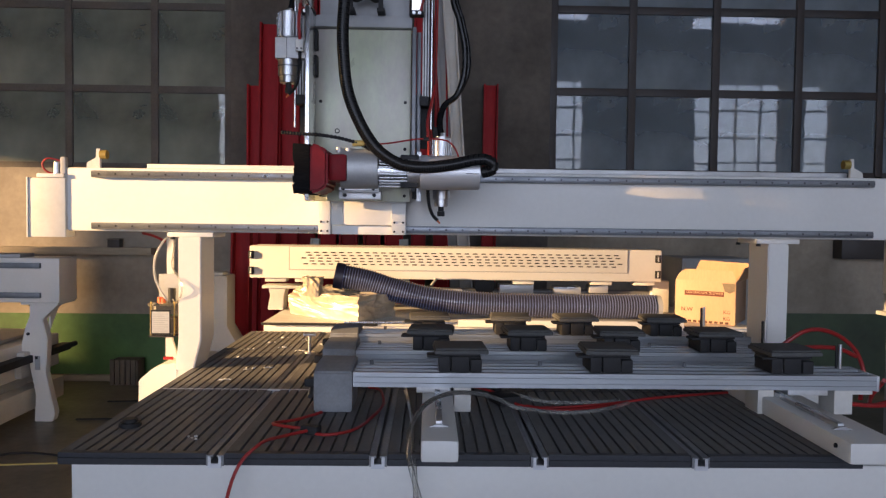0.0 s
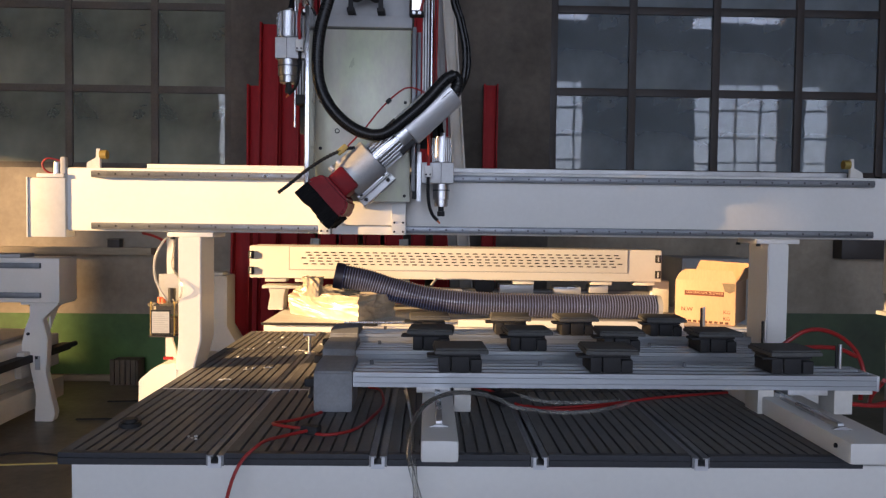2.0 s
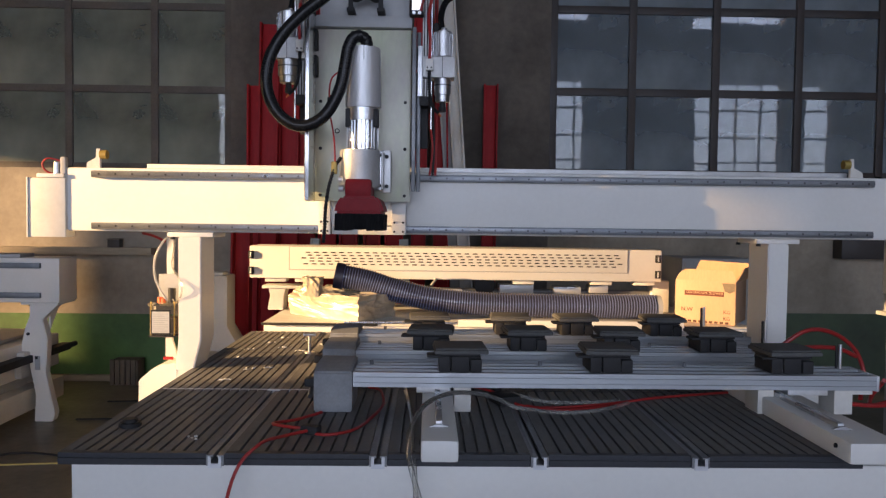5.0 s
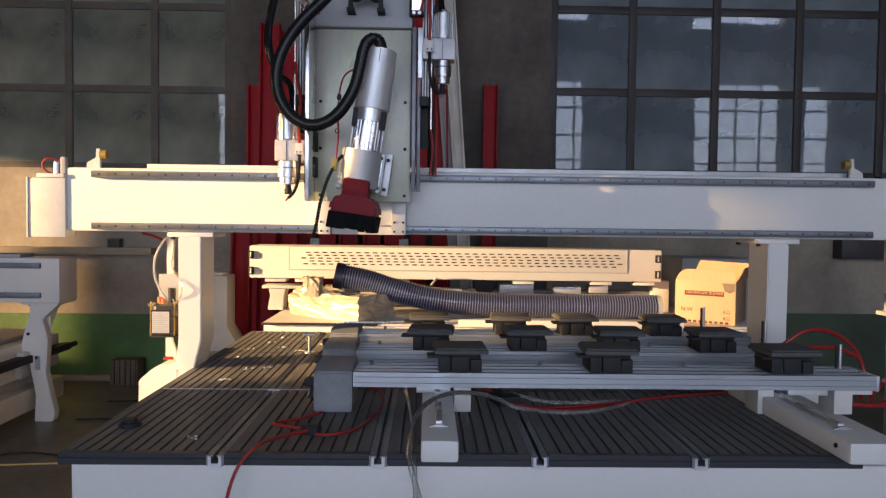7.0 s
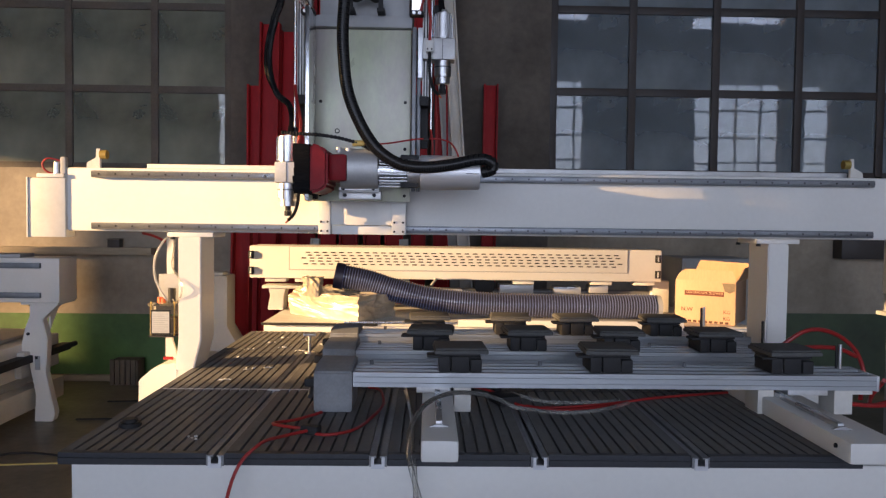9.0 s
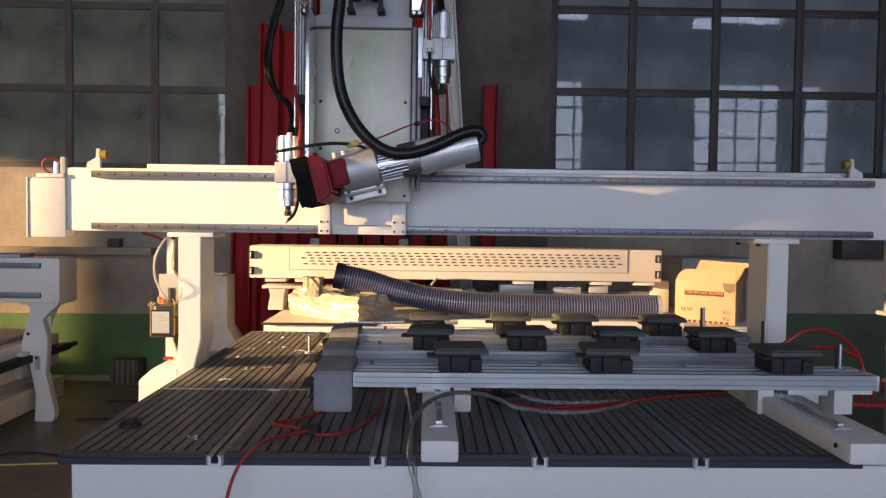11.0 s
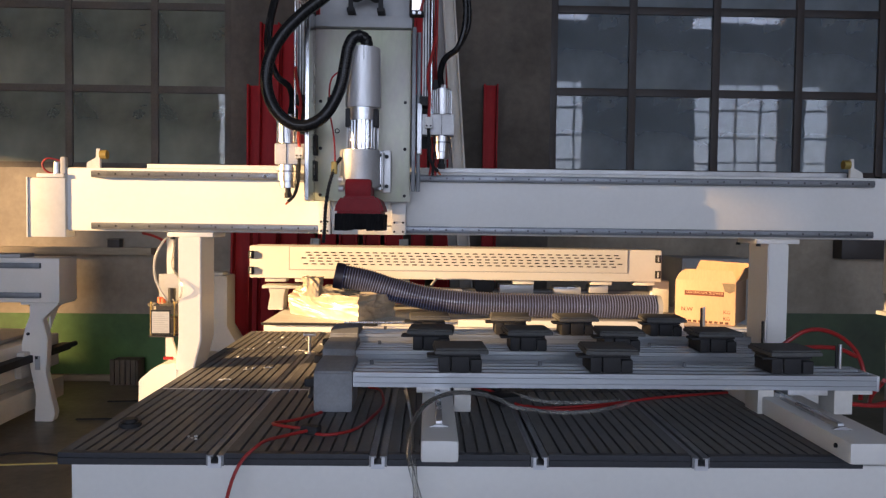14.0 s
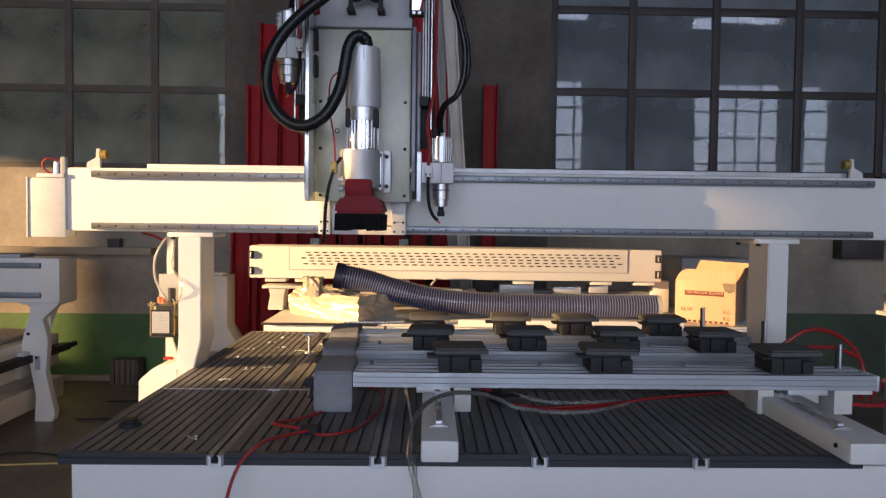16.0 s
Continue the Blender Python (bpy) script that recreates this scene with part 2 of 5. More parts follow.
def tube(points, r, bm=None, seg=10, steps=8, radius=None):
    """A round tube along a smooth line; radius(i) may vary it."""
    bm = bm or bmesh.new()
    ps = spline(points, steps) if steps else [Vector(p) for p in points]
    rings, up = [], None
    for i, p in enumerate(ps):
        d = (ps[min(i + 1, len(ps) - 1)] - ps[max(i - 1, 0)]).normalized()
        if up is None:
            up = d.orthogonal().normalized()
        up = (up - d * up.dot(d)).normalized()
        side = d.cross(up)
        rr = radius(i) if radius else r
        rings.append([bm.verts.new(p + rr * (math.cos(2 * math.pi * k / seg) * up + math.sin(2 * math.pi * k / seg) * side)) for k in range(seg)])
    for a, b in zip(rings, rings[1:]):
        for k in range(seg):
            bm.faces.new((a[k], a[(k + 1) % seg], b[(k + 1) % seg], b[k]))
    bm.faces.new(rings[0][::-1])
    bm.faces.new(rings[-1])
    return bm


def lettering(name, text, size, loc, material, parent, turn=(90, 0, 0), depth=0.0006):
    cu = bpy.data.curves.new(name, "FONT")
    cu.body, cu.size, cu.extrude, cu.align_x, cu.align_y = text, size, depth, "LEFT", "BOTTOM"
    tmp = bpy.data.objects.new(name, cu)
    scene.collection.objects.link(tmp)
    bpy.context.view_layer.update()
    me = bpy.data.meshes.new_from_object(tmp.evaluated_get(bpy.context.evaluated_depsgraph_get()))
    bpy.data.objects.remove(tmp)
    me.materials.clear()
    me.materials.append(material)
    ob = new(name, me)
    ob.parent = parent
    ob.location = Vector(loc) - ORIGIN[parent]
    ob.rotation_euler = [radians(a) for a in turn]
    ORIGIN[ob] = Vector(loc)
    return ob

# ---- the hall ----
def slab(name, x0, x1, y0, y1, z0, z1, material, label=""):
    ob = part(name, box(x0, x1, y0, y1, z0, z1, 0), material, smooth=False)
    return tagged(ob, label, kind="structure")


slab("floor", -14, 14, -9, 6.35, -0.2, 0, FLOOR, "dark worn painted concrete floor")
slab("ceiling", -14.3, 14.3, -9.3, 11, 8.0, 8.2, DARKROOM, "plain unseen hall ceiling, dimness put into its colour")
slab("wall_east", 14, 14.3, -9.3, 11, -0.2, 8, CONCRETE, "plain rendered wall")
# north wall: rendered pier between two window bays, plaster under the sills
slab("wall_north_pier", -1.69, 1.03, 6.35, 6.60, 0, 8, CONCRETE, "stained grey rendered pier between the windows")
slab("wall_north_west_end", -14, -6.1, 6.35, 6.60, 0, 8, CONCRETE, "stained grey rendered wall")
slab("wall_north_east_end", 6.1, 14, 6.35, 6.60, 0, 8, CONCRETE, "stained grey rendered wall")
for side, x0, x1 in (("west", -6.1, -1.69), ("east", 1.03, 6.1)):
    slab("wall_north_apron_" + side, x0, x1, 6.35, 6.60, 0, 1.81, TANWALL, "dusty plaster wall under the window")
    slab("wall_north_lintel_" + side, x0, x1, 6.35, 6.60, 4.7, 8, CONCRETE, "stained rendered wall above the window")
slab("dado_west", -14, -1.2, 6.335, 6.346, 0, 0.57, GREENWALL, "faded green painted dado along the wall")
slab("dado_east", -1.2, 14, 6.335, 6.346, 0, 0.63, GREENWALL_SHADED, "green painted dado along the wall, shade put into its colour")
slab("ledge", -6.1, -2.33, 6.24, 6.346, 1.08, 1.14, TIMBER, "old timber ledge along the wall")
# room beyond the glass, its dimness put into the wall colour
slab("wall_far_room", -14, 14, 10.5, 10.7, 0, 8, DARKROOM, "wall of the room beyond the windows, dimness put into its colour")
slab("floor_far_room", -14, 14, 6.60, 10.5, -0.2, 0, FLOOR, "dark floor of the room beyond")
slab("wall_far_room_west", -14.3, -14.0, 3.0 + 3.6, 11, 0, 8, DARKROOM, "side wall of the room beyond, dimness put into its colour")

# unseen west wall; its two openings are cut to shape the low sun
WX0, WX1 = -14.3, -14.0
slab("wall_west_base", WX0, WX1, -9.3, 2.97, -0.2, 2.38, CONCRETE, "plain rendered wall")
slab("wall_west_base_north", WX0, WX1, 2.97, 6.6, -0.2, 1.65, CONCRETE, "plain rendered wall")
slab("wall_west_head", WX0, WX1, -9.3, 6.6, 7.0, 8, CONCRETE, "plain rendered wall")
slab("wall_west_south", WX0, WX1, -9.3, -1.88, 2.38, 7.0, CONCRETE, "plain rendered wall")
# stub added only to trim the sun on the boards and beam
slab("sun_blocker_step", WX0, WX1, -1.88, -1.58, 2.38, 3.43, CONCRETE, "unseen low stub added to trim the sunlight")
slab("wall_west_pier", WX0, WX1, 0.55, 2.97, 2.38, 7.0, CONCRETE, "plain rendered pier between openings")
# slab added to keep direct sun off the upper tool carriage
slab("sun_blocker_upper", WX0, WX1, -1.88, 0.55, 3.55, 7.0, CONCRETE, "unseen slab added to cut off the high sunlight")
slab("wall_west_over", WX0, WX1, 2.97, 6.6, 3.3, 7.0, CONCRETE, "plain rendered wall")

# south wall behind the camera; wide band's middle and low sills added as fill
SY0, SY1 = -9.3, -9.0
slab("wall_south_base", -14, 14, SY0, SY1, -0.2, 0.5, CONCRETE, "plain rendered wall")
slab("wall_south_head", -14, 14, SY0, SY1, 5.5, 7.2, CONCRETE, "plain rendered wall")
slab("wall_south_top", -14, 14, SY0, SY1, 7.6, 8, CONCRETE, "plain rendered wall")
for i, (x0, x1) in enumerate(((-14, 3.5), (4.7, 7.6), (10.6, 14))):
    slab("wall_south_upper_%d" % (i + 1), x0, x1, SY0, SY1, 7.2, 7.6, CONCRETE, "plain rendered wall between high windows")
for i, (x0, x1) in enumerate(((-14, -6.25), (4.6, 7.7), (10.6, 11.0), (11.9, 14))):
    slab("wall_south_pier_%d" % (i + 1), x0, x1, SY0, SY1, 0.5, 5.5, CONCRETE, "plain rendered wall between windows")


def window(name, x0, x1, z0, z1, y, dx, dz, label, first=None, bars=0.05, panes=True, z_first=None, pane=None, steel=None):
    """A steel window with a grid of glazing bars and a pane in every field."""
    w = thing(name, ((x0 + x1) / 2, y, z0), label, "window", kind="structure")
    xs = [x0] + [x for x in np.arange(first if first is not None else x0 + dx, x1 - 0.1, dx) if x > x0 + 0.1] + [x1]
    zs = [z0] + [z for z in np.arange(z_first if z_first is not None else z0 + dz, z1 - 0.1, dz)] + [z1]
    for x in xs:
        part("mullion", box(x - bars / 2, x + bars / 2, y - 0.03, y + 0.03, z0, z1, 0.004), steel or FRAME, w)
    for a, b in zip(xs, xs[1:]):
        for z in zs:
            part("glazing_bar", box(a + bars / 2, b - bars / 2, y - 0.025, y + 0.025, z - bars / 2, z + bars / 2, 0.004), steel or FRAME, w)
        for c, d in zip(zs, zs[1:]):
            if panes:
                p = part("pane", box(a + bars / 2, b - bars / 2, y - 0.003, y + 0.003, c + bars / 2, d - bars / 2, 0), pane or PANE, w, smooth=False,
                         origin=((a + b) / 2, y, (c + d) / 2))
                p.rotation_euler = (radians(random.uniform(-0.25, 0.25)), 0, radians(random.uniform(-0.35, 0.35)))
    return w


window("window_1", -6.05, -1.72, 1.83, 4.7, 6.40, 0.725, 0.70, "large dark steel-framed window with dusty panes", first=-5.97, bars=0.06, z_first=2.49, pane=PANE_DUSTY, steel=FRAME_PALE)
window("window_2", 1.06, 6.05, 1.83, 4.7, 6.40, 0.725, 0.70, "large dark steel-framed window reflecting daylight", first=1.742, bars=0.065, z_first=2.525)
# unseen middle of this band and all three low sills are added for fill
window("window_3", -6.22, 4.55, 0.55, 5.45, -9.10, 0.75, 0.76, "bright steel-framed factory window", bars=0.06, panes=False, z_first=0.89)
window("window_4", 7.75, 10.55, 0.55, 5.45, -9.10, 0.75, 0.76, "bright steel-framed factory window", bars=0.06, panes=False, z_first=0.89)
window("window_5", 11.02, 11.88, 0.55, 5.45, -9.10, 0.75, 0.76, "bright steel-framed factory window", bars=0.06, panes=False, z_first=0.89)

# ---- the router bed ----
TOP = 0.841
bed = thing("router_bed", (0.09, 2.7, 0), "white steel router bed with dark grooved vacuum boards", "machine bed")
part("base", box(-0.848, 1.30, 1.79, 3.66, 0.06, 0.812, 0.012), WHITE, bed, "white enamelled steel base")
part("front_flange", box(-0.852, 1.30, 1.765, 1.79, 0.70, 0.812, 0.008), WHITE, bed)
part("plinth", box(-0.80, 1.06, 1.85, 3.6, 0.0, 0.06, 0.0), GREYPAINT, bed)
for y in (1.9, 2.6, 3.3):
    part("side_bolt", rod((-0.862, y, 0.68), (-0.848, y, 0.68), 0.018, seg=12), BLACK, bed)
SLOTS = (-0.872, -0.500, -0.114, 0.273, 0.661, 1.058)
ROWS = ((1.742, 2.402), (2.412, 3.070), (3.078, 3.655))
for y0, y1 in ROWS:
    for i in range(5):
        x0 = SLOTS[i] + (0.022 if i else 0)
        x1 = SLOTS[i + 1] - (0.022 if i < 4 else 0)
        n = max(2, round((x1 - x0) / 0.0302))
        w = (x1 - x0) / n
        o = [(x1, 0.812), (x0, 0.812), (x0, TOP)]
        for k in range(1, n):
            g = x0 + k * w
            o += [(g - 0.0034, TOP), (g - 0.0030, 0.832), (g + 0.0030, 0.832), (g + 0.0034, TOP)]
        bm = prism(o + [(x1, TOP)], "y", y0 + (0.0205 if y0 < 1.8 else 0), y1, 0)
        part("vacuum_board", bm, BOARD, bed, smooth=False)
        if y0 < 1.8:
            part("board_edging", box(x0, x1, y0, y0 + 0.020, 0.812, 0.8275, 0.0012), EDGING, bed, smooth=False)
            part("board_edging", box(x0, x1, y0 + 0.001, y0 + 0.020, 0.828, TOP, 0.0012), EDGING, bed, smooth=False)
for x in SLOTS[1:-1]:
    bm = box(x - 0.021, x + 0.021, 1.738, 3.655, 0.812, 0.819, 0.0)
    box(x - 0.021, x - 0.013, 1.738, 3.655, 0.819, 0.838, 0.0005, bm)
    box(x + 0.013, x + 0.021, 1.738, 3.655, 0.819, 0.838, 0.0005, bm)
    box(x - 0.013, x - 0.0045, 1.738, 3.655, 0.833, 0.838, 0.0005, bm)
    box(x + 0.0045, x + 0.013, 1.738, 3.655, 0.833, 0.838, 0.0005, bm)
    part("t_slot", bm, SLOTMETAL, bed, "aluminium T-slot between the boards", smooth=False)
for x in SLOTS[1:-1]:
    o = [(x - 0.016, 0.808), (x + 0.016, 0.808), (x + 0.016, 0.836), (x + 0.009, 0.836), (x + 0.009, 0.818), (x - 0.009, 0.818), (x - 0.009, 0.836), (x - 0.016, 0.836)]
    part("slot_end", prism(o, "y", 1.734, 1.7375, 0.0005), ALU, bed, "bright cut end of the T-slot", smooth=False)
part("joint_strip", box(-0.86, -0.34, 2.403, 2.411, 0.830, TOP + 0.001, 0.0), CAST, bed, "bright aluminium joint strip")
for x, y in ((-0.60, 1.86), (-0.655, 2.73), (-0.60, 2.76), (-0.75, 2.95), (-0.62, 3.2), (-0.56, 3.4), (-0.70, 3.32), (-0.66, 3.45), (-0.48, 3.28), (-0.53, 3.12), (-0.76, 3.15), (-0.69, 2.55), (-0.44, 3.48)):
    bm = bmesh.new()
    for k in range(4):
        a, w, u, v = random.uniform(0, 180), random.uniform(0.003, 0.010), random.uniform(-0.022, 0.022), random.uniform(-0.014, 0.014)
        box(x + u - w, x + u + w, y + v - 0.0025, y + v + 0.0025, TOP, TOP + 0.002 + 0.001 * k, 0.0005, bm, (0, 0, a))
    ob = part("swarf", bm, LABEL)
    tagged(ob, "pale scraps of aluminium swarf on the board", "swarf", "swarf on the boards")
knob = thing("vacuum_plug", (-0.79, 1.965, TOP), "black round vacuum plug on the board", "plug")
part("flange", rod((-0.79, 1.965, TOP), (-0.79, 1.965, TOP + 0.012), 0.029, bevel=0.003), BLACK, knob)
part("cap", rod((-0.79, 1.965, TOP + 0.012), (-0.79, 1.965, TOP + 0.022), 0.02, bevel=0.003), BLACK, knob)
stop = thing("stop_bolt", (-0.49, 3.07, TOP), "bright steel stop bolt standing on the board", "bolt")
part("shank", rod((-0.49, 3.07, TOP), (-0.49, 3.07, TOP + 0.075), 0.007, seg=12), STEEL, stop)
part("head", rod((-0.515, 3.07, TOP + 0.078), (-0.465, 3.07, TOP + 0.078), 0.008, seg=10), STEEL, stop)
part("washer", rod((-0.49, 3.07, TOP), (-0.49, 3.07, TOP + 0.006), 0.022, seg=16), STEEL, stop)

# ---- the gantry ----
gantry = thing("gantry", (0.15, 2.85, 0.45), "white steel gantry beam on two legs over the bed", "gantry")
part("beam", box(-1.335, 1.90, 2.752, 2.88, 1.346, 1.580, 0.008), WHITE, gantry, "long white enamelled beam")
part("beam_cap", box(-1.06, 1.60, 2.80, 2.875, 1.581, 1.600, 0.003), CAST, gantry, "thin aluminium cover strip")
for z in (1.366, 1.556):
    r = part("linear_rail", box(-1.237, 1.667, 2.730, 2.752, z - 0.0125, z + 0.0125, 0.002), RAILSTEEL, gantry, "ground steel linear rail")
    part("rail_ridge", box(-1.236, 1.666, 2.727, 2.7295, z - 0.008, z + 0.008, 0.001), RIDGE, r)
    for k in range(48):
        x = -1.207 + k * 0.0606
        part("rail_bolt", rod((x, 2.7258, z), (x, 2.729, z), 0.0036, seg=8), BLACK, r, smooth=False)
part("end_box", box(-1.472, -1.337, 2.745, 2.82, 1.322, 1.540, 0.004), OFFWHITE, gantry, "white motor cover at the end of the beam")
part("end_box_flap", box(-1.478, -1.4725, 2.742, 2.82, 1.322, 1.542, 0.001), WHITE, gantry)
part("limit_block", box(-1.3365, -1.3355, 2.7525, 2.82, 1.40, 1.579, 0.0), WHITE, gantry)
mot = part("air_fitting", box(-1.44, -1.34, 2.74, 2.80, 1.541, 1.556, 0.003), WHITE, gantry)
part("valve", rod((-1.373, 2.76, 1.556), (-1.373, 2.76, 1.598), 0.012, seg=14), STEEL, mot)
part("elbow", box(-1.358, -1.338, 2.75, 2.77, 1.556, 1.618, 0.003), GREYPAINT, mot)
part("air_loop", tube([(-1.345, 2.76, 1.60), (-1.40, 2.75, 1.612), (-1.422, 2.75, 1.59), (-1.405, 2.75, 1.563), (-1.36, 2.76, 1.552)], 0.0035), REDTUBE, mot)
for s, x in ((1, -1.247), (-1, 1.62)):
    bm = prism([(x - s * 0.025, 1.581), (x + s * 0.026, 1.581), (x + s * 0.026, 1.652), (x + s * 0.012, 1.652), (x + s * 0.010, 1.618), (x - s * 0.022, 1.60)], "y", 2.77, 2.785, 0.0015)
    part("end_stop", bm, OFFWHITE, gantry, "white end stop bracket")
    part("buffer", rod((x + s * 0.026, 2.777, 1.63), (x + s * 0.05, 2.777, 1.63), 0.017, seg=14), YELLOW, gantry, "dull yellow rubber buffer")
for x0, x1, s in ((-0.922, -0.838, -1), (1.274, 1.352, 1)):
    part("leg_flange", box(x0 - 0.042, x1 + 0.042, 2.74, 2.91, 1.328, 1.3455, 0.002), WHITE, gantry)
    xo = x0 if s < 0 else x1
    bm = prism([(x0, 1.3275), (x1, 1.3275), (x1, 0.945), (x1 - 0.028, 0.833) if s < 0 else (x1 + 0.013, 0.833), (x0 - 0.013, 0.833) if s < 0 else (x0 + 0.028, 0.833), (x0, 0.945)], "y", 2.735, 2.905, 0.004)
    part("leg", bm, WHITE, gantry, "white steel leg")
    o = [(-1.072, 0.45), (-1.072, 0.792), (-1.019, 0.838), (-0.986, 0.852), (-0.936, 0.858), (-0.928, 0.832), (-0.868, 0.832), (-0.868, 0.45)]
    if s > 0:
        o = [(0.43 - a, b) for a, b in o][::-1]
    part("foot", prism(o, "y", 2.742, 3.15, 0.004), WHITE, gantry, "broad white foot beside the bed")
    part("foot_seam", box(xo - 0.012 - 0.003 * s, xo - 0.0105 - 0.003 * s, 2.7405, 2.7418, 0.70, 0.828, 0), GREYPAINT, gantry, smooth=False)
    for yy in (2.74, 2.92):
        part("flange_bolt", rod((x0 - 0.028, yy + 0.02, 1.318), (x0 - 0.028, yy + 0.02, 1.328), 0.009, seg=8), BLACK, gantry)
part("side_track", box(-1.03, -0.90, 1.9, 3.7, 0.36, 0.45, 0.004), STEEL, bed, "steel side track for the gantry foot")
part("side_track", box(1.33, 1.46, 1.9, 3.7, 0.36, 0.45, 0.004), STEEL, bed, "steel side track for the gantry foot")
part("track_bracket", box(-1.03, -0.82, 1.95, 3.6, 0.20, 0.36, 0.004), WHITE, bed)
part("track_bracket", box(1.09, 1.46, 1.95, 3.6, 0.20, 0.36, 0.004), WHITE, bed)

# oil pump on the gantry leg
oil = thing("oil_pump", (-0.985, 2.72, 0.95), "clear oil reservoir with a label beside the leg", "oil pump")
part("bracket", box(-1.02, -0.926, 2.75, 2.756, 1.075, 1.19, 0.001), GREYPAINT, oil, "grey sheet bracket")
part("reservoir", box(-1.028, -0.93, 2.67, 2.745, 0.965, 1.075, 0.006), TANK, oil, "clear plastic reservoir")
part("oil", box(-1.020, -0.938, 2.678, 2.737, 0.971, 1.03, 0.004), BROWN, oil)
part("lid", box(-1.033, -0.925, 2.664, 2.75, 1.0755, 1.085, 0.003), TANK, oil, "clear flanged lid")
for x in (-1.022, -0.936):
    part("tie_rod", rod((x, 2.674, 0.962), (x, 2.674, 1.092), 0.003, seg=8), YELLOW, oil, "brass tie rod")
part("bottom_plate", box(-1.030, -0.928, 2.668, 2.747, 0.958, 0.9645, 0.002), BLACK, oil)
part("label_frame", box(-1.020, -0.948, 2.6672, 2.6698, 0.969, 1.061, 0.0), BLACK, oil)
part("label", box(-1.016, -0.952, 2.6665, 2.669, 0.975, 1.055, 0.0), LABEL, oil, "grey printed label")
for k in range(9):
    part("label_line", box(-1.011, -0.957 - 0.012 * (k % 3 == 1), 2.664, 2.6662, 0.981 + k * 0.008, 0.9835 + k * 0.008, 0), GREYPAINT, oil, smooth=False)
part("knob", rod((-1.00, 2.71, 1.085), (-1.00, 2.71, 1.105), 0.011, seg=12), ORANGE, oil, "orange filler cap")
part("knob", rod((-0.985, 2.70, 1.085), (-0.985, 2.70, 1.10), 0.008, seg=12), ORANGE, oil)
part("plug", rod((-0.957, 2.71, 1.085), (-0.957, 2.71, 1.14), 0.014, seg=12), BLACK, oil)
part("oil_line", tube([(-0.97, 2.70, 1.09), (-1.00, 2.71, 1.13), (-1.020, 2.71, 1.18), (-1.018, 2.70, 1.25), (-0.99, 2.70, 1.31), (-0.975, 2.74, 1.345)], 0.004), GREYPAINT, oil, "grey oil line")
part("stay", prism([(-0.985, 0.965), (-0.965, 0.965), (-0.94, 0.87), (-0.985, 0.87)], "y", 2.72, 2.735, 0.001), OFFWHITE, oil)
part("stay", box(-0.99, -0.965, 2.75, 2.76, 1.19, 1.33, 0.001), OFFWHITE, oil)
part("oil_return", tube([(-0.95, 2.70, 1.10), (-0.925, 2.66, 1.09), (-0.90, 2.63, 1.11), (-0.89, 2.62, 1.15), (-0.91, 2.64, 1.19), (-0.945, 2.68, 1.23), (-0.95, 2.72, 1.30), (-0.96, 2.74, 1.34)], 0.0035), CLEAR, oil, "thin clear return line")
part("clamp", rod((-0.985, 2.70, 0.874), (-0.95, 2.70, 0.874), 0.006, seg=10), REDTUBE, oil, "red fitting")
part("red_line", tube([(-1.10, 2.80, 1.345), (-1.05, 2.78, 1.335), (-1.0, 2.76, 1.315)], 0.005), REDTUBE, oil, "red air line under the beam")

oil.location += Vector((-0.014, 0.10, -0.008))

# ---- the router head on the gantry ----
HEAD = Vector((-0.23, 2.62, 1.345))
head = thing("tool_carriage", HEAD, "tool carriage with a swivelling spindle and two drill units", "tool carriage")
part("carriage", box(-0.392, -0.082, 2.675, 2.722, 1.38, 1.47, 0.003), WHITE, head, "white carriage plate on the beam")
for x0, x1 in ((-0.396, -0.353), (-0.133, -0.082)):
    part("carriage_block", box(x0, x1, 2.66, 2.7265, 1.346, 1.60, 0.003), WHITE, head)
    for dz in (0.012, 0.045):
        for xx in (x0 + 0.01, x1 - 0.01):
            part("block_bolt", rod((xx, 2.657, 1.346 + dz), (xx, 2.661, 1.346 + dz), 0.004, seg=8), BLACK, head)
part("carriage_cover", box(-0.352, -0.134, 2.690, 2.7265, 1.346, 1.379, 0.002), WHITE, head)
part("column", box(-0.385, -0.078, 2.626, 2.70, 1.48, 2.75, 0.003), CAST, head, "grey aluminium column")
part("spindle_plate", box(-0.404, -0.067, 2.60, 2.625, 1.464, 2.062, 0.002), ZINC, head, "greenish passivated zinc plate")
for x in (-0.381, -0.086):
    for z in (1.485, 1.648, 1.811):
        part("plate_bolt", rod((x, 2.596, z), (x, 2.6005, z), 0.0058, seg=10), BLACK, head)
part("plate_screw", rod((-0.323, 2.5975, 1.709), (-0.323, 2.6005, 1.709), 0.009, seg=12), BLACK, head)
part("plate_screw", rod((-0.323, 2.5965, 1.709), (-0.323, 2.5995, 1.709), 0.0055, seg=12), ZINC, head)
part("header", box(-0.402, -0.064, 2.575, 2.66, 2.064, 2.104, 0.003), GREYPAINT, head, "grey cast header block")
part("header_panel", box(-0.385, -0.075, 2.60, 2.626, 2.105, 2.45, 0.003), GREYPAINT, head)
for x in (-0.272, -0.17):
    h = part("cable_clip", box(x - 0.008, x + 0.008, 2.53, 2.545, 2.115, 2.16, 0.003), BLACK, head)
    part("clip_foot", box(x - 0.013, x + 0.013, 2.528, 2.5985, 2.105, 2.118, 0.002), BLACK, h)
part("cable_bridge", tube([(-0.272, 2.54, 2.155), (-0.25, 2.54, 2.15), (-0.22, 2.54, 2.165), (-0.19, 2.54, 2.15), (-0.17, 2.54, 2.155)], 0.012), BLACK, head)
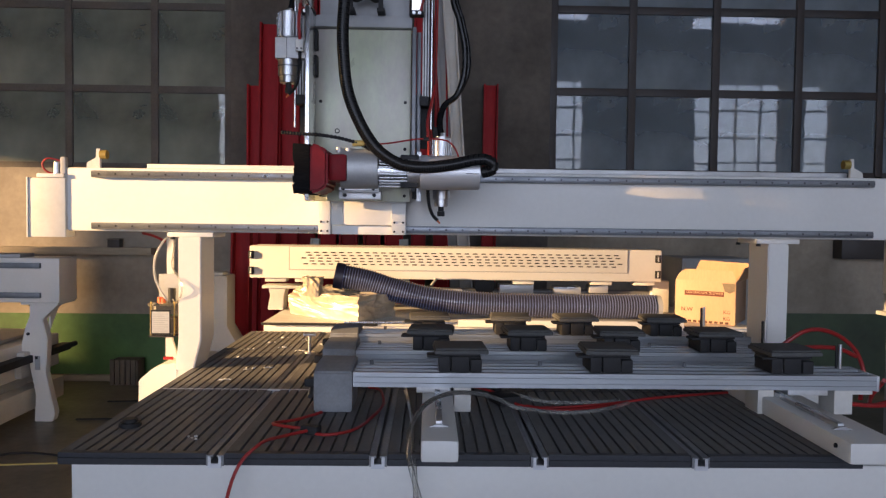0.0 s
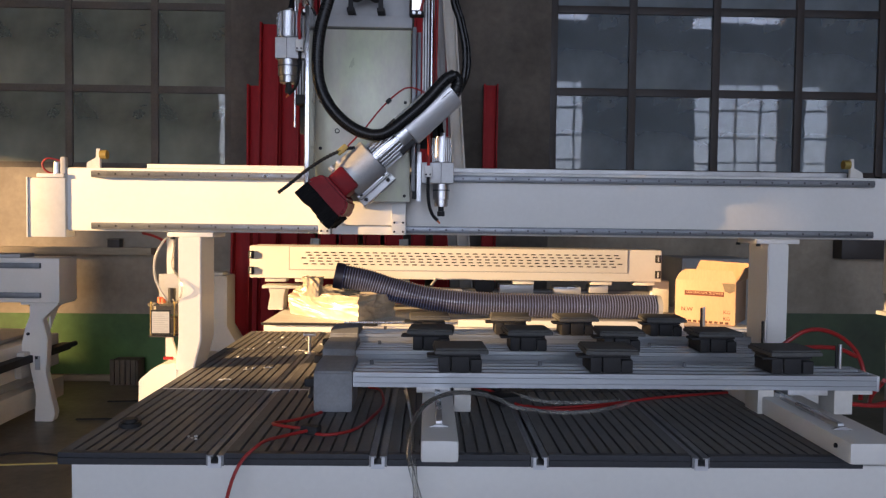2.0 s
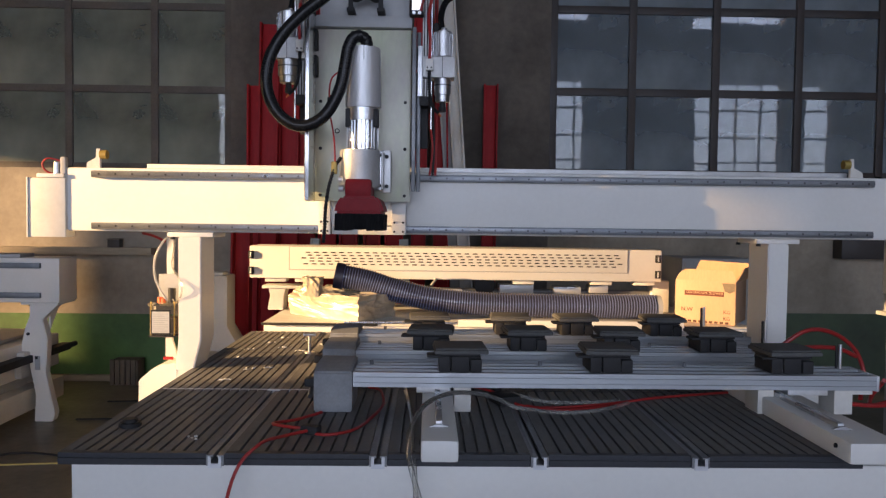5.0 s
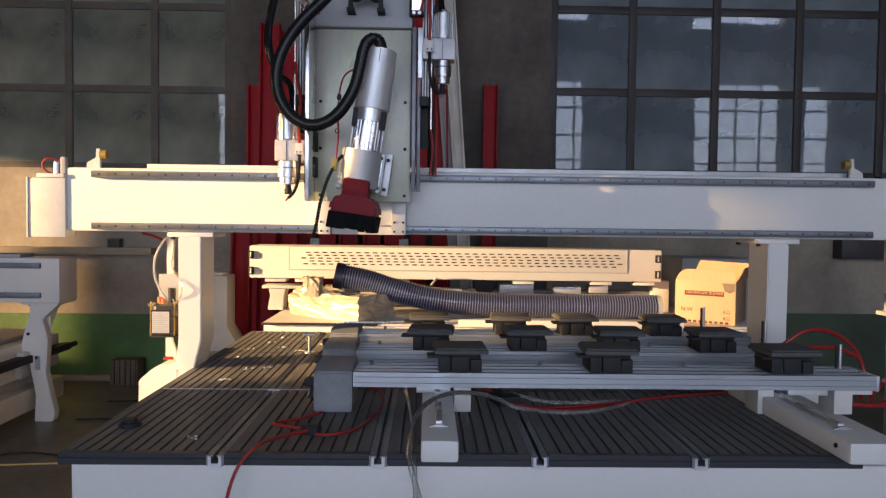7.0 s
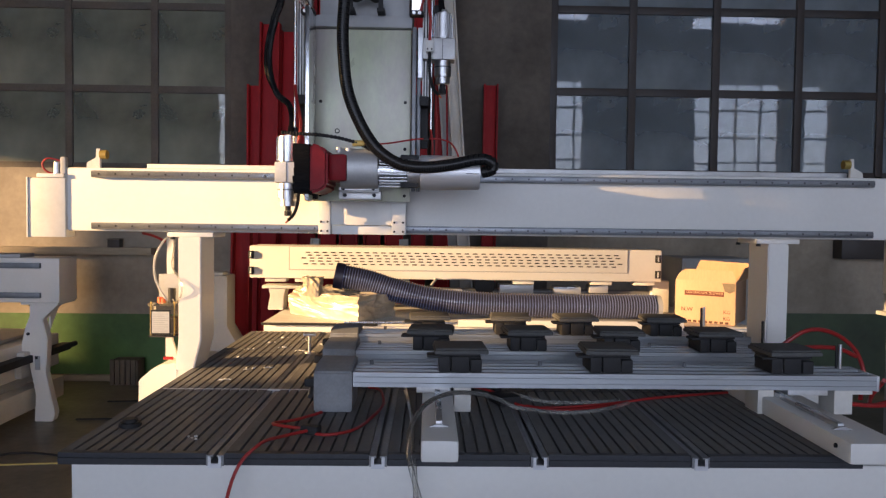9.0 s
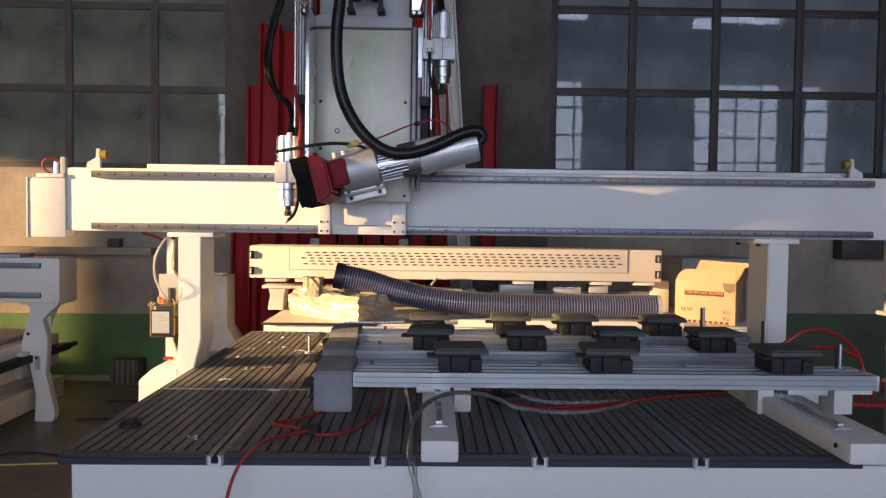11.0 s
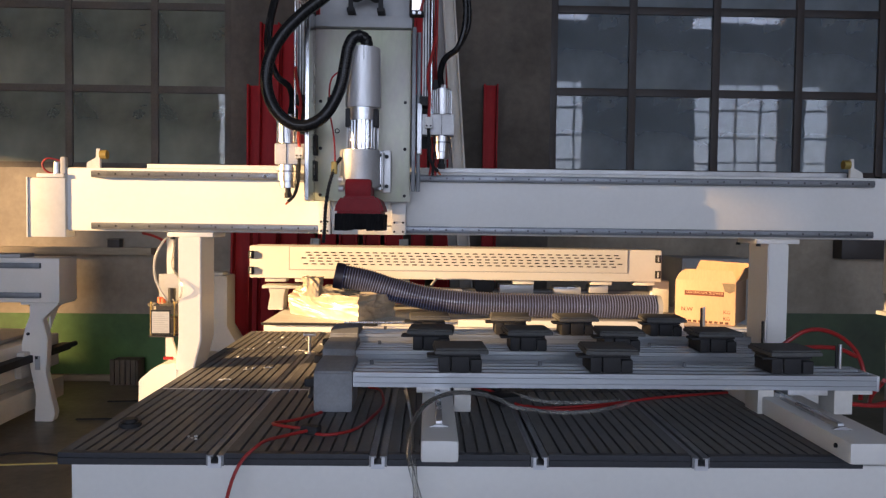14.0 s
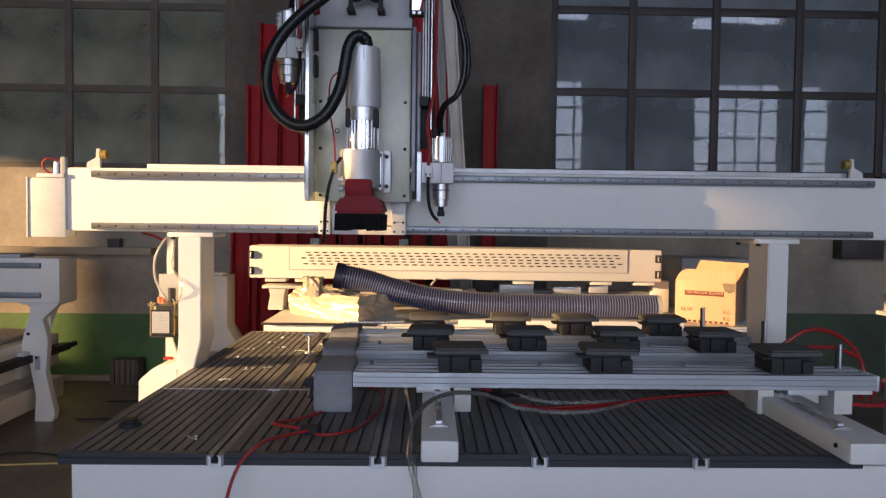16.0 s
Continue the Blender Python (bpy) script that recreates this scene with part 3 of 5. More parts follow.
# upright guide rails and air cylinders on both sides
for s, x0 in ((-1, -0.400), (1, -0.066)):
    def sx(a, b):
        return (x0 + s * a, x0 + s * b) if s > 0 else (x0 - b, x0 - a)
    a, b = sx(0.004, 0.018)
    part("guide_rail", box(a + (0.008 if s < 0 else 0), b + (0.008 if s < 0 else 0), 2.44 if s < 0 else 2.545, 2.585, 1.46 if s < 0 else 1.50, 2.095 if s < 0 else 2.06, 0.003), CHROME if s < 0 else RAILSTEEL, head, "bright upright guide rail")
    a, b = sx(0.020, 0.034)
    part("guide_rail", box(a, b, 2.575, 2.60, 1.50, 2.05, 0.003), RAILSTEEL, head)
    a, b = sx(0.038, 0.062)
    part("air_cylinder", box(a, b, 2.585, 2.62, 1.80, 2.75, 0.005), CAST, head, "extruded aluminium air cylinder")
    for k in (0.3, 0.7):
        xg = a + (b - a) * k
        part("cylinder_groove", box(xg - 0.002, xg + 0.002, 2.583, 2.5848, 1.802, 2.74, 0), BLACK, head, smooth=False)
    a, b = sx(0.066, 0.075)
    part("cylinder_rod", rod(((a + b) / 2, 2.60, 1.72), ((a + b) / 2, 2.60, 2.75), 0.0045, seg=12), CHROME, head)
    a, b = sx(-0.006, 0.042)
    cyl = part("cylinder_end", box(a, b, 2.535, 2.575, 2.098, 2.112, 0.003), BLACK, head, "black cylinder end cap")
    part("cylinder_barrel", box(a + 0.006, b - 0.006, 2.44 if s < 0 else 2.538, 2.572, 2.1125, 2.40, 0.006), CHROME, cyl)
    for k in (0.3, 0.7):
        part("cap_screw", rod((a + (b - a) * k, 2.531, 2.105), (a + (b - a) * k, 2.535, 2.105), 0.006, seg=10), STEEL, cyl)
    a, b = sx(0.03, 0.062)
    part("cable_carrier", box(a, b, 2.56, 2.63, 1.795, 1.828, 0.004), BLACK, head, "black carrier bracket")
    part("air_line", tube([(x0 + s * 0.03, 2.53, 2.11), (x0 + s * 0.04, 2.525, 2.14), (x0 + s * 0.05, 2.53, 2.2), (x0 + s * 0.06, 2.54, 2.35)], 0.0035), REDTUBE, head, "thin red air line")

part("rear_bracket", box(-0.052, -0.006, 2.622, 2.648, 1.655, 1.845, 0.004), BLACK, head, "black rear bracket behind the slide")
part("rear_bracket", box(-0.458, -0.415, 2.622, 2.648, 1.70, 1.80, 0.004), BLACK, head, "black rear bracket behind the slide")
for k in range(3):
    part("air_line", tube([(0.002 + 0.010 * k, 2.64, 1.56), (0.012 + 0.006 * k, 2.645, 1.66), (0.0 + 0.012 * k, 2.65, 1.76), (0.012 + 0.004 * k, 2.65, 1.86), (0.02 + 0.002 * k, 2.65, 2.3)], 0.0045, seg=8), REDTUBE if k != 1 else BLACK, head)

# the swivelling spindle; its axle lies along y
PIVOT = Vector((-0.226, 2.43, 1.566))
spindle = part("spindle", rod((-0.226, 2.43, 1.505), (-0.226, 2.43, 1.626), 0.066, seg=40, bevel=0.003), CAST, head, "silver spindle with a red brush hood", origin=PIVOT)
part("clamp_block", box(-0.290, -0.150, 2.44, 2.515, 1.500, 1.628, 0.004), CAST, spindle)
part("swivel_axle", rod((-0.226, 2.515, 1.566), (-0.226, 2.599, 1.566), 0.045, seg=28), STEEL, spindle)
part("mount_plate", box(-0.155, -0.128, 2.47, 2.53, 1.492, 1.632, 0.003), CAST, spindle)
part("mount_strip", box(-0.166, -0.156, 2.425, 2.50, 1.497, 1.624, 0.002), ALU, spindle)
for z in (1.512, 1.610):
    part("mount_bolt", rod((-0.1415, 2.463, z), (-0.1415, 2.4705, z), 0.0065, seg=12), BLACK, spindle)
    part("mount_bolt", rod((-0.161, 2.418, z), (-0.161, 2.4255, z), 0.0055, seg=12), BLACK, spindle)
part("motor_body", rod((-0.219, 2.43, 1.626), (-0.219, 2.43, 1.76), 0.047, seg=36), CHROME, spindle, "polished motor body with cooling fins")
bm = bmesh.new()
for k in range(24):
    a = 2 * math.pi * k / 24
    x, y = -0.219 + 0.049 * math.cos(a), 2.43 + 0.049 * math.sin(a)
    box(x - 0.003, x + 0.003, y - 0.002, y + 0.002, 1.630, 1.722, 0.0006, bm, (0, 0, math.degrees(a)))
part("fin_sleeve", bm, STEEL, spindle, kind="stuff")
part("motor_band", rod((-0.219, 2.43, 1.722), (-0.219, 2.43, 1.762), 0.0505, seg=36), ALU, spindle)
for x in (-0.262, -0.176):
    part("vent_slot", box(x - 0.010, x + 0.010, 2.396, 2.44, 1.700, 1.758, 0.002), BLACK, spindle)
part("fan_cover", rod((-0.217, 2.43, 1.763), (-0.217, 2.43, 1.957), 0.0575, seg=40, r2=0.0545, bevel=0.003), FANMETAL, spindle, "matt silver fan cover")
part("cover_seam", box(-0.2125, -0.211, 2.372, 2.385, 1.91, 1.952, 0), BLACK, spindle)
bm = box(-0.268, -0.182, 2.352, 2.475, 1.468, 1.530, 0.012)
part("hood_neck", bm, REDPLASTIC, spindle, "red plastic hood neck")
bm = prism([(-0.297, 1.419), (-0.140, 1.419), (-0.146, 1.452), (-0.165, 1.475), (-0.272, 1.475), (-0.291, 1.452)], "y", 2.315, 2.535, 0.008)
part("brush_hood", bm, REDPLASTIC, spindle, "red plastic dust hood")
bm = bmesh.new()
for i in range(64):
    u = i / 64 * 4
    e, f = int(u), u - int(u)
    cx, cy = ((-0.284 + f * 0.131, 2.326), (-0.153, 2.326 + f * 0.198), (-0.153 - f * 0.131, 2.524), (-0.284, 2.524 - f * 0.198))[e]
    zl = 1.369 + random.uniform(-0.004, 0.004)
    box(cx - 0.011, cx + 0.011, cy - 0.009, cy + 0.009, zl, 1.4185, 0.002, bm, (random.uniform(-7, 7), random.uniform(-7, 7), 0))
part("bristles", bm, BRISTLE, spindle, "black brush bristles")
coolant = tube([(-0.285, 2.40, 1.60), (-0.302, 2.385, 1.57), (-0.318, 2.365, 1.51), (-0.326, 2.345, 1.44), (-0.328, 2.34, 1.38), (-0.332, 2.34, 1.325)], 0.006, seg=8, steps=12,
               radius=lambda i: 0.0068 if i % 2 else 0.0042)
part("coolant_nozzle", coolant, BLACK, spindle, "black segmented coolant nozzle")
part("nozzle_fitting", box(-0.314, -0.296, 2.375, 2.395, 1.545, 1.585, 0.003), YELLOW, spindle)
for z in (1.50, 1.53):
    part("fitting", rod((-0.292, 2.40, z), (-0.276, 2.40, z), 0.010, seg=10), CAST, spindle)
part("hood_air_line", tube([(-0.302, 2.385, 1.585), (-0.306, 2.38, 1.66), (-0.322, 2.39, 1.76), (-0.318, 2.40, 1.85), (-0.275, 2.41, 1.885), (-0.25, 2.41, 1.88)], 0.003, seg=6), REDTUBE, spindle, "thin red air line")
part("line_clip", box(-0.328, -0.316, 2.376, 2.400, 1.772, 1.79, 0.003), BLACK, spindle)


def drill_unit(s, cx, z0, label):
    """A boring spindle on a slide; s: +1 slide to its west, -1 slide to its east; z0: the block's middle."""
    o = Vector((cx, 2.59, z0))
    b0, b1 = sorted((cx - s * 0.057, cx + s * 0.054))
    d = part("drill_unit", box(b0, b1, 2.555, 2.63, z0 - 0.036, z0 + 0.036, 0.004), CAST, head, label, origin=o)
    mx = cx + s * 0.012
    k_r = 1.0 if s > 0 else 1.25
    part("clamp_split", box(mx - 0.002, mx - 0.0005, 2.553, 2.556, z0 - 0.036, z0 + 0.036, 0), BLACK, d)
    part("motor", rod((mx, 2.585, z0 + 0.037), (mx, 2.585, z0 + 0.126), 0.0305 * k_r, seg=28, bevel=0.003), SPINDLEMETAL, d)
    bm = bmesh.new()
    for k in range(20):
        a = 2 * math.pi * k / 20
        x, y = mx + 0.031 * k_r * math.cos(a), 2.585 + 0.031 * k_r * math.sin(a)
        box(x - 0.002, x + 0.002, y - 0.0015, y + 0.0015, z0 + 0.04, z0 + 0.12, 0, bm, (0, 0, math.degrees(a)))
    part("fin_ring", bm, SPINDLEMETAL, d, kind="stuff")
    part("nut", rod((mx + 0.004, 2.585, z0 + 0.126), (mx + 0.004, 2.585, z0 + 0.14), 0.010, seg=8), STEEL, d)
    part("nose", rod((mx, 2.585, z0 - 0.092), (mx, 2.585, z0 - 0.037), 0.029 * k_r, seg=28, bevel=0.002), SPINDLEMETAL, d)
    part("nose_collar", rod((mx, 2.585, z0 - 0.062), (mx, 2.585, z0 - 0.057), 0.0297 * k_r, seg=28), RAILSTEEL, d)
    part("nose_ring", rod((mx, 2.585, z0 - 0.116), (mx, 2.585, z0 - 0.0925), 0.0245 * k_r, seg=28, bevel=0.002), SPINDLEMETAL, d)
    part("collet", rod((mx, 2.585, z0 - 0.132), (mx, 2.585, z0 - 0.1165), 0.010, seg=14), BLACK, d)
    part("collet_nut", rod((mx, 2.585, z0 - 0.150), (mx, 2.585, z0 - 0.1325), 0.013, seg=8), BLACK, d)
    xs = cx - s * 0.066
    part("slide_plate", box(xs - 0.008, xs + 0.008, 2.56, 2.61, z0 - 0.10, z0 + 0.072, 0.002), ALU, d)
    for dz in (-0.055, 0.035):
        xr = xs - s * 0.016
        part("slide_block", box(xr - 0.007, xr + 0.007, 2.562, 2.605, z0 + dz - 0.036, z0 + dz + 0.034, 0.003), BLACK, d)
    xv = cx - s * 0.034
    v = part("air_valve", box(xv - 0.013, xv + 0.013, 2.528, 2.554, z0 - 0.016, z0 + 0.022, 0.002), WHITE, d, "small white valve block")
    for dx in (-0.007, 0.007):
        part("valve_port", rod((xv + dx, 2.526, z0 - 0.008), (xv + dx, 2.5285, z0 - 0.008), 0.003, seg=8), BLACK, v)
    part("coolant_nozzle", tube([(xv, 2.54, z0 - 0.016), (xv, 2.535, z0 - 0.06), (xv + 0.004 * s, 2.53, z0 - 0.11), (xv + s * 0.016, 2.525, z0 - 0.145), (xv + s * 0.034, 2.52, z0 - 0.165)], 0.006, seg=8, steps=12,
                                radius=lambda i: 0.0068 if i % 2 else 0.0045), BLACK, d)
    part("nozzle_tip", rod((xv + s * 0.030, 2.522, z0 - 0.161), (xv + s * 0.042, 2.518, z0 - 0.175), 0.0045, seg=8, r2=0.0025), ORANGE, d)
    part("air_line", tube([(xv, 2.54, z0 + 0.022), (xv + 0.002 * s, 2.53, z0 + 0.09), (xv - 0.004 * s, 2.54, z0 + 0.17), (xv + 0.012 * s, 2.55, z0 + 0.25), (xv + 0.02 * s, 2.57, z0 + 0.30)], 0.0055, seg=8), REDTUBE, d, "red air line")
    cab = [(cx + 0.01 * s, 2.60, z0 + 0.13), (cx + 0.005 * s, 2.62, z0 + 0.19), (cx + 0.022 * s, 2.64, z0 + 0.245), (cx + 0.066 * s, 2.65, z0 + 0.285), (cx + 0.090 * s, 2.65, z0 + 0.36), (cx + 0.091 * s, 2.65, z0 + 0.45), (cx + 0.070 * s, 2.65, z0 + 0.55), (cx + 0.045 * s, 2.65, z0 + 0.64), (cx + 0.03 * s, 2.65, z0 + 0.9), (cx + 0.02 * s, 2.65, z0 + 1.3)]
    part("power_cable", tube(cab, 0.011, seg=10), RUBBER, d, "black power cable")
    part("power_cable", tube([(x + 0.012 * s * (i > 3), y + 0.012, z) for i, (x, y, z) in enumerate(cab)], 0.009, seg=10), RUBBER, d, "black power cable")
    part("cable_boot", box(cx - 0.02, cx + 0.012, 2.61, 2.64, z0 + 0.10, z0 + 0.165, 0.006), BLACK, d)
    return d


drill_low = drill_unit(1, 0.031, 1.565, "silver boring spindle on an air slide")
drill_high = drill_unit(-1, -0.478, 1.985, "silver boring spindle on an air slide")

# ---- pod rails laid across the bed ----
RZ0, RZ1 = 0.913, 0.956


def pod_rail(y, x1, shift, label):
    r = thing("pod_rail", (0.5, y, RZ0), label, "rail", "pod rails on the bed")
    o = [(0, RZ0), (0, RZ0 + 0.0115), (0.004, RZ0 + 0.0125), (0.004, RZ0 + 0.018), (0, RZ0 + 0.019), (0, RZ0 + 0.0285), (0.003, RZ0 + 0.0295), (0.003, RZ0 + 0.032), (0, RZ0 + 0.033), (0, RZ1)]
    for a, b in ((0.016, 0.048), (0.062, 0.100), (0.114, 0.144)):
        o += [(a, RZ1), (a, RZ1 - 0.007), (b, RZ1 - 0.007), (b, RZ1)]
    o += [(0.154, RZ1), (0.154, RZ0)]
    bm = prism([(y + a, b) for a, b in o], "x", -0.215 + shift, x1, 0)
    part("profile", bm, RAILALU, r, "grooved aluminium profile", smooth=False)
    c = prism([(y - 0.012, TOP), (y + 0.17, TOP), (y + 0.17, RZ1 + 0.018), (y + 0.03, RZ1 + 0.018), (y - 0.012, RZ1 + 0.002)], "x", -0.327 + shift, -0.2165 + shift, 0.004)
    part("end_cap", c, CAPGREY, r, "dull grey cast end cap")
    part("clamp_lever", box(-0.365 + shift, -0.328 + shift, y + 0.05, y + 0.09, 0.90, 0.925, 0.005), BLACK, r)
    part("lever_pin", rod((-0.345 + shift, y + 0.04, 0.875), (-0.345 + shift, y + 0.07, 0.89), 0.008, seg=10), STEEL, r)
    if y < 2.3:
        part("end_plate", box(x1 + 0.0005, x1 + 0.008, y, y + 0.15, RZ0 - 0.004, RZ1, 0.002), ALU, r)
        part("end_plug", rod((x1 + 0.008, y + 0.05, 0.935), (x1 + 0.03, y + 0.05, 0.935), 0.008, seg=10), REDTUBE, r)
    part("end_block", box(x1 - 0.09, x1 - 0.006, y + 0.01, y + 0.14, RZ0 - 0.014, RZ0 - 0.0005, 0.002), OFFWHITE, r)
    for x in (-0.17, 0.35, 0.80):
        part("slot_screw", rod((x, y + 0.125, RZ1), (x, y + 0.125, RZ1 + 0.012), 0.006, seg=8), RAILSTEEL, r)
    for x, w in ((0.08, 0.05), (0.977, 0.048), (1.205, 0.055)):
        if x < x1 - 0.1:
            part("support_block", box(x, x + w, y + 0.002, y + 0.09, TOP, RZ0 - 0.0005, 0.003), OFFWHITE, r, "white support block")
    for x, w in ((-0.03, 0.10), (1.07, 0.12)):
        part("slide_shoe", box(x, x + w, y + 0.01, y + 0.13, RZ0 - 0.018, RZ0 - 0.0005, 0.002), CAST, r)
        part("bearing", box(x + 0.025, x + w - 0.025, y + 0.03, y + 0.11, 0.8995 + 0.001, RZ0 - 0.0185, 0.0), RAILSTEEL, r)
    return r


pod_rail(2.135, 1.330, 0.0, "long aluminium pod rail with a grey end cap")
pod_rail(2.50, 1.32, -0.027, "long aluminium pod rail with a grey end cap")
pod_rail(2.86, 1.32, -0.050, "long aluminium pod rail with a grey end cap")

# square tubes with a guide rail, under the pod rails
for x, label in ((-0.012, "white square tube carrying a steel guide rail"), (0.990, "white square tube beside the bed's edge")):
    t = thing("guide_tube", (x + 0.044, 1.68, TOP), label, "guide tube", "guide tubes on the bed")
    part("tube", box(x, x + 0.088, 1.68, 3.05, TOP, 0.893, 0.008), WHITE, t)
    part("rail", box(x + 0.036, x + 0.052, 1.80, 3.05, 0.8935, 0.9065, 0.002), STEEL, t, "steel guide rail")
    part("rail_foot", prism([(x + 0.018, 0.8935), (x + 0.070, 0.8935), (x + 0.052, 0.9), (x + 0.036, 0.9)], "y", 1.79, 1.80, 0.001), STEEL, t)
    part("port", rod((x - 0.004, 1.74, 0.87), (x + 0.001, 1.74, 0.87), 0.006, seg=8), BLACK, t)


def pod(x, y, turn, label):
    """A vacuum cup: block with a split front, neck and a rubber-faced plate."""
    p = thing("vacuum_pod", (x, y, RZ1), label, "vacuum pod", "vacuum pods on the rails")
    for a, b in ((-0.063, -0.030), (-0.026, 0.026), (0.030, 0.063)):
        bm = box(x + a, x + b, y, y + 0.12, RZ1, RZ1 + 0.047 - 0.008 * (b > 0.05), 0.004)
        part("block", bm, BLACK, p)
    part("spine", box(x - 0.061, x + 0.061, y + 0.02, y + 0.118, RZ1 + 0.002, RZ1 + 0.043, 0.001), BLACK, p)
    for a in (-0.028, 0.028):
        part("gap_rod", rod((x + a, y + 0.008, RZ1 + 0.004), (x + a, y + 0.008, RZ1 + 0.034), 0.0018, seg=8), CHROME, p)
    part("neck", box(x - 0.070, x + 0.056, y - 0.002, y + 0.124, RZ1 + 0.0475, RZ1 + 0.055, 0.003), BLACK, p)
    pl = part("suction_plate", box(x - 0.079, x + 0.079, y - 0.016, y + 0.130, RZ1 + 0.0555, RZ1 + 0.068, 0.004), PODTOP, p, "dusty dark grey plate", origin=(x, y + 0.06, RZ1 + 0.06))
    part("rubber_seal", box(x - 0.075, x + 0.075, y - 0.012, y + 0.126, RZ1 + 0.0682, RZ1 + 0.0735, 0.003), PODTOP, pl)
    part("lip", box(x - 0.100, x - 0.055, y - 0.004, y + 0.05, RZ1 + 0.044, RZ1 + 0.052, 0.004), BLACK, pl, origin=(x, y + 0.06, RZ1 + 0.06))
    pl.rotation_euler.z = radians(turn)
    return p


for x, y, a in ((0.098, 2.142, 2), (0.546, 2.150, -2), (1.088, 2.155, 3)):
    pod(x, y, a, "black vacuum pod with a dusty plate on the rail")
for x, y, a in ((0.014, 2.508, -4), (0.348, 2.508, 3), (0.672, 2.51, -3), (1.005, 2.508, 2)):
    pod(x, y, a, "black vacuum pod with a dusty plate on the rail")
for x, y, a in ((0.008, 2.868, 2), (0.330, 2.868, -3), (0.590, 2.868, 2), (0.940, 2.868, -2)):
    pod(x, y, a, "black vacuum pod with a dusty plate on the rail")
for x, y, h in ((1.282, 2.25, 0.075), (1.118, 2.95, 0.108), (1.218, 2.62, 0.10)):
    s = thing("stop_pin", (x, y, RZ1), "upright steel stop pin on the rail", "stop pin", "stop pins")
    part("pin", rod((x, y, RZ1), (x, y, RZ1 + h), 0.0052, seg=14), ALU, s)
    part("sleeve", rod((x - 0.009, y + 0.004, RZ1), (x - 0.009, y + 0.004, RZ1 + h * 0.96), 0.004, seg=10), BLACK, s)

# air lines on the bed
def hose_line(name, pts, r, m, label):
    ob = part(name, tube(pts, r, seg=8), m, origin=pts[0])
    return tagged(ob, label, "air hose")


Z1 = TOP + 0.006
hose_line("air_hose", [(-0.47, 1.60, 0.60), (-0.45, 1.70, 0.79), (-0.40, 1.74, TOP + 0.02), (-0.355, 1.85, TOP + 0.012), (-0.30, 1.905, TOP + 0.012), (-0.355, 1.925, TOP + 0.012), (-0.41, 1.96, TOP + 0.012), (-0.36, 2.02, Z1), (-0.30, 2.1, Z1)], 0.0043, REDTUBE, "red pneumatic hose trailing over the bed's edge")
hose_line("air_hose", [(-0.31, 1.90, Z1), (-0.25, 1.88, Z1), (-0.19, 1.93, Z1), (-0.155, 2.04, Z1), (-0.13, 2.2, Z1), (-0.15, 2.38, Z1), (-0.19, 2.42, Z1)], 0.0043, REDTUBE, "red pneumatic hose lying on the boards")
hose_line("air_hose", [(0.11, 2.33, 0.88), (0.2, 2.28, 0.87), (0.28, 2.2, Z1), (0.38, 2.17, Z1), (0.55, 2.22, Z1), (0.72, 2.30, Z1), (0.90, 2.36, Z1), (1.10, 2.42, Z1)], 0.0043, REDTUBE, "red pneumatic hose lying on the boards")
hose_line("air_hose", [(0.30, 2.19, Z1), (0.38, 2.14, Z1), (0.5, 2.17, Z1), (0.62, 2.23, Z1)], 0.0045, REDTUBE, "red pneumatic hose lying on the boards")
hose_line("clear_hose", [(-0.013, 1.56, 0.805), (-0.032, 1.62, 0.848), (-0.041, 1.68, 0.880), (-0.033, 1.76, 0.911), (0.000, 1.86, 0.934), (0.061, 1.96, 0.937), (0.143, 2.05, 0.916), (0.216, 2.14, 0.877), (0.27, 2.17, Z1), (0.38, 2.115, Z1), (0.5, 2.14, Z1), (0.62, 2.23, Z1)], 0.0062, CLEAR, "clear plastic hose curling over the bed's edge")
hose_line("clear_hose", [(-0.07, 2.40, Z1), (-0.045, 2.1, Z1), (-0.035, 1.85, Z1), (-0.025, 1.70, 0.80), (-0.01, 1.6, 0.62)], 0.0062, CLEAR, "clear plastic hose lying beside the tube")
hose_line("clear_hose", [(0.27, 2.30, 0.86), (0.36, 2.25, Z1), (0.48, 2.24, Z1), (0.6, 2.26, Z1)], 0.005, CLEAR, "clear plastic hose lying on the boards")
hose_line("air_hose", [(1.20, 2.50, 0.97), (1.30, 2.50, 1.035), (1.40, 2.52, 1.03), (1.50, 2.55, 0.97), (1.54, 2.55, 0.88), (1.50, 2.5, 0.80)], 0.0075, REDTUBE, "red pneumatic hose arching behind the rail")
hose_line("air_hose", [(1.18, 2.45, 0.965), (1.28, 2.46, 0.985), (1.40, 2.48, 0.98), (1.48, 2.5, 0.95)], 0.0075, REDTUBE, "red pneumatic hose arching behind the rail")
hose_line("air_hose", [(1.26, 2.2, 0.86), (1.34, 2.15, 0.865), (1.40, 2.12, 0.88), (1.50, 2.2, 0.84), (1.60, 2.3, 0.80)], 0.0065, REDTUBE, "red pneumatic hose beside the bed")
hose_line("air_hose", [(1.38, 2.18, 0.935), (1.40, 2.22, 0.92), (1.385, 2.25, 0.87), (1.42, 2.3, 0.83), (1.5, 2.3, 0.85), (1.6, 2.3, 0.88)], 0.0065, REDTUBE, "red pneumatic hose beside the bed")
tee = thing("hose_tee", (0.24, 2.28, TOP), "black plastic hose junction on the boards", "hose fitting")
part("body", box(0.205, 0.275, 2.20, 2.29, TOP, TOP + 0.03, 0.008, turn=(0, 0, 20)), BLACK, tee)
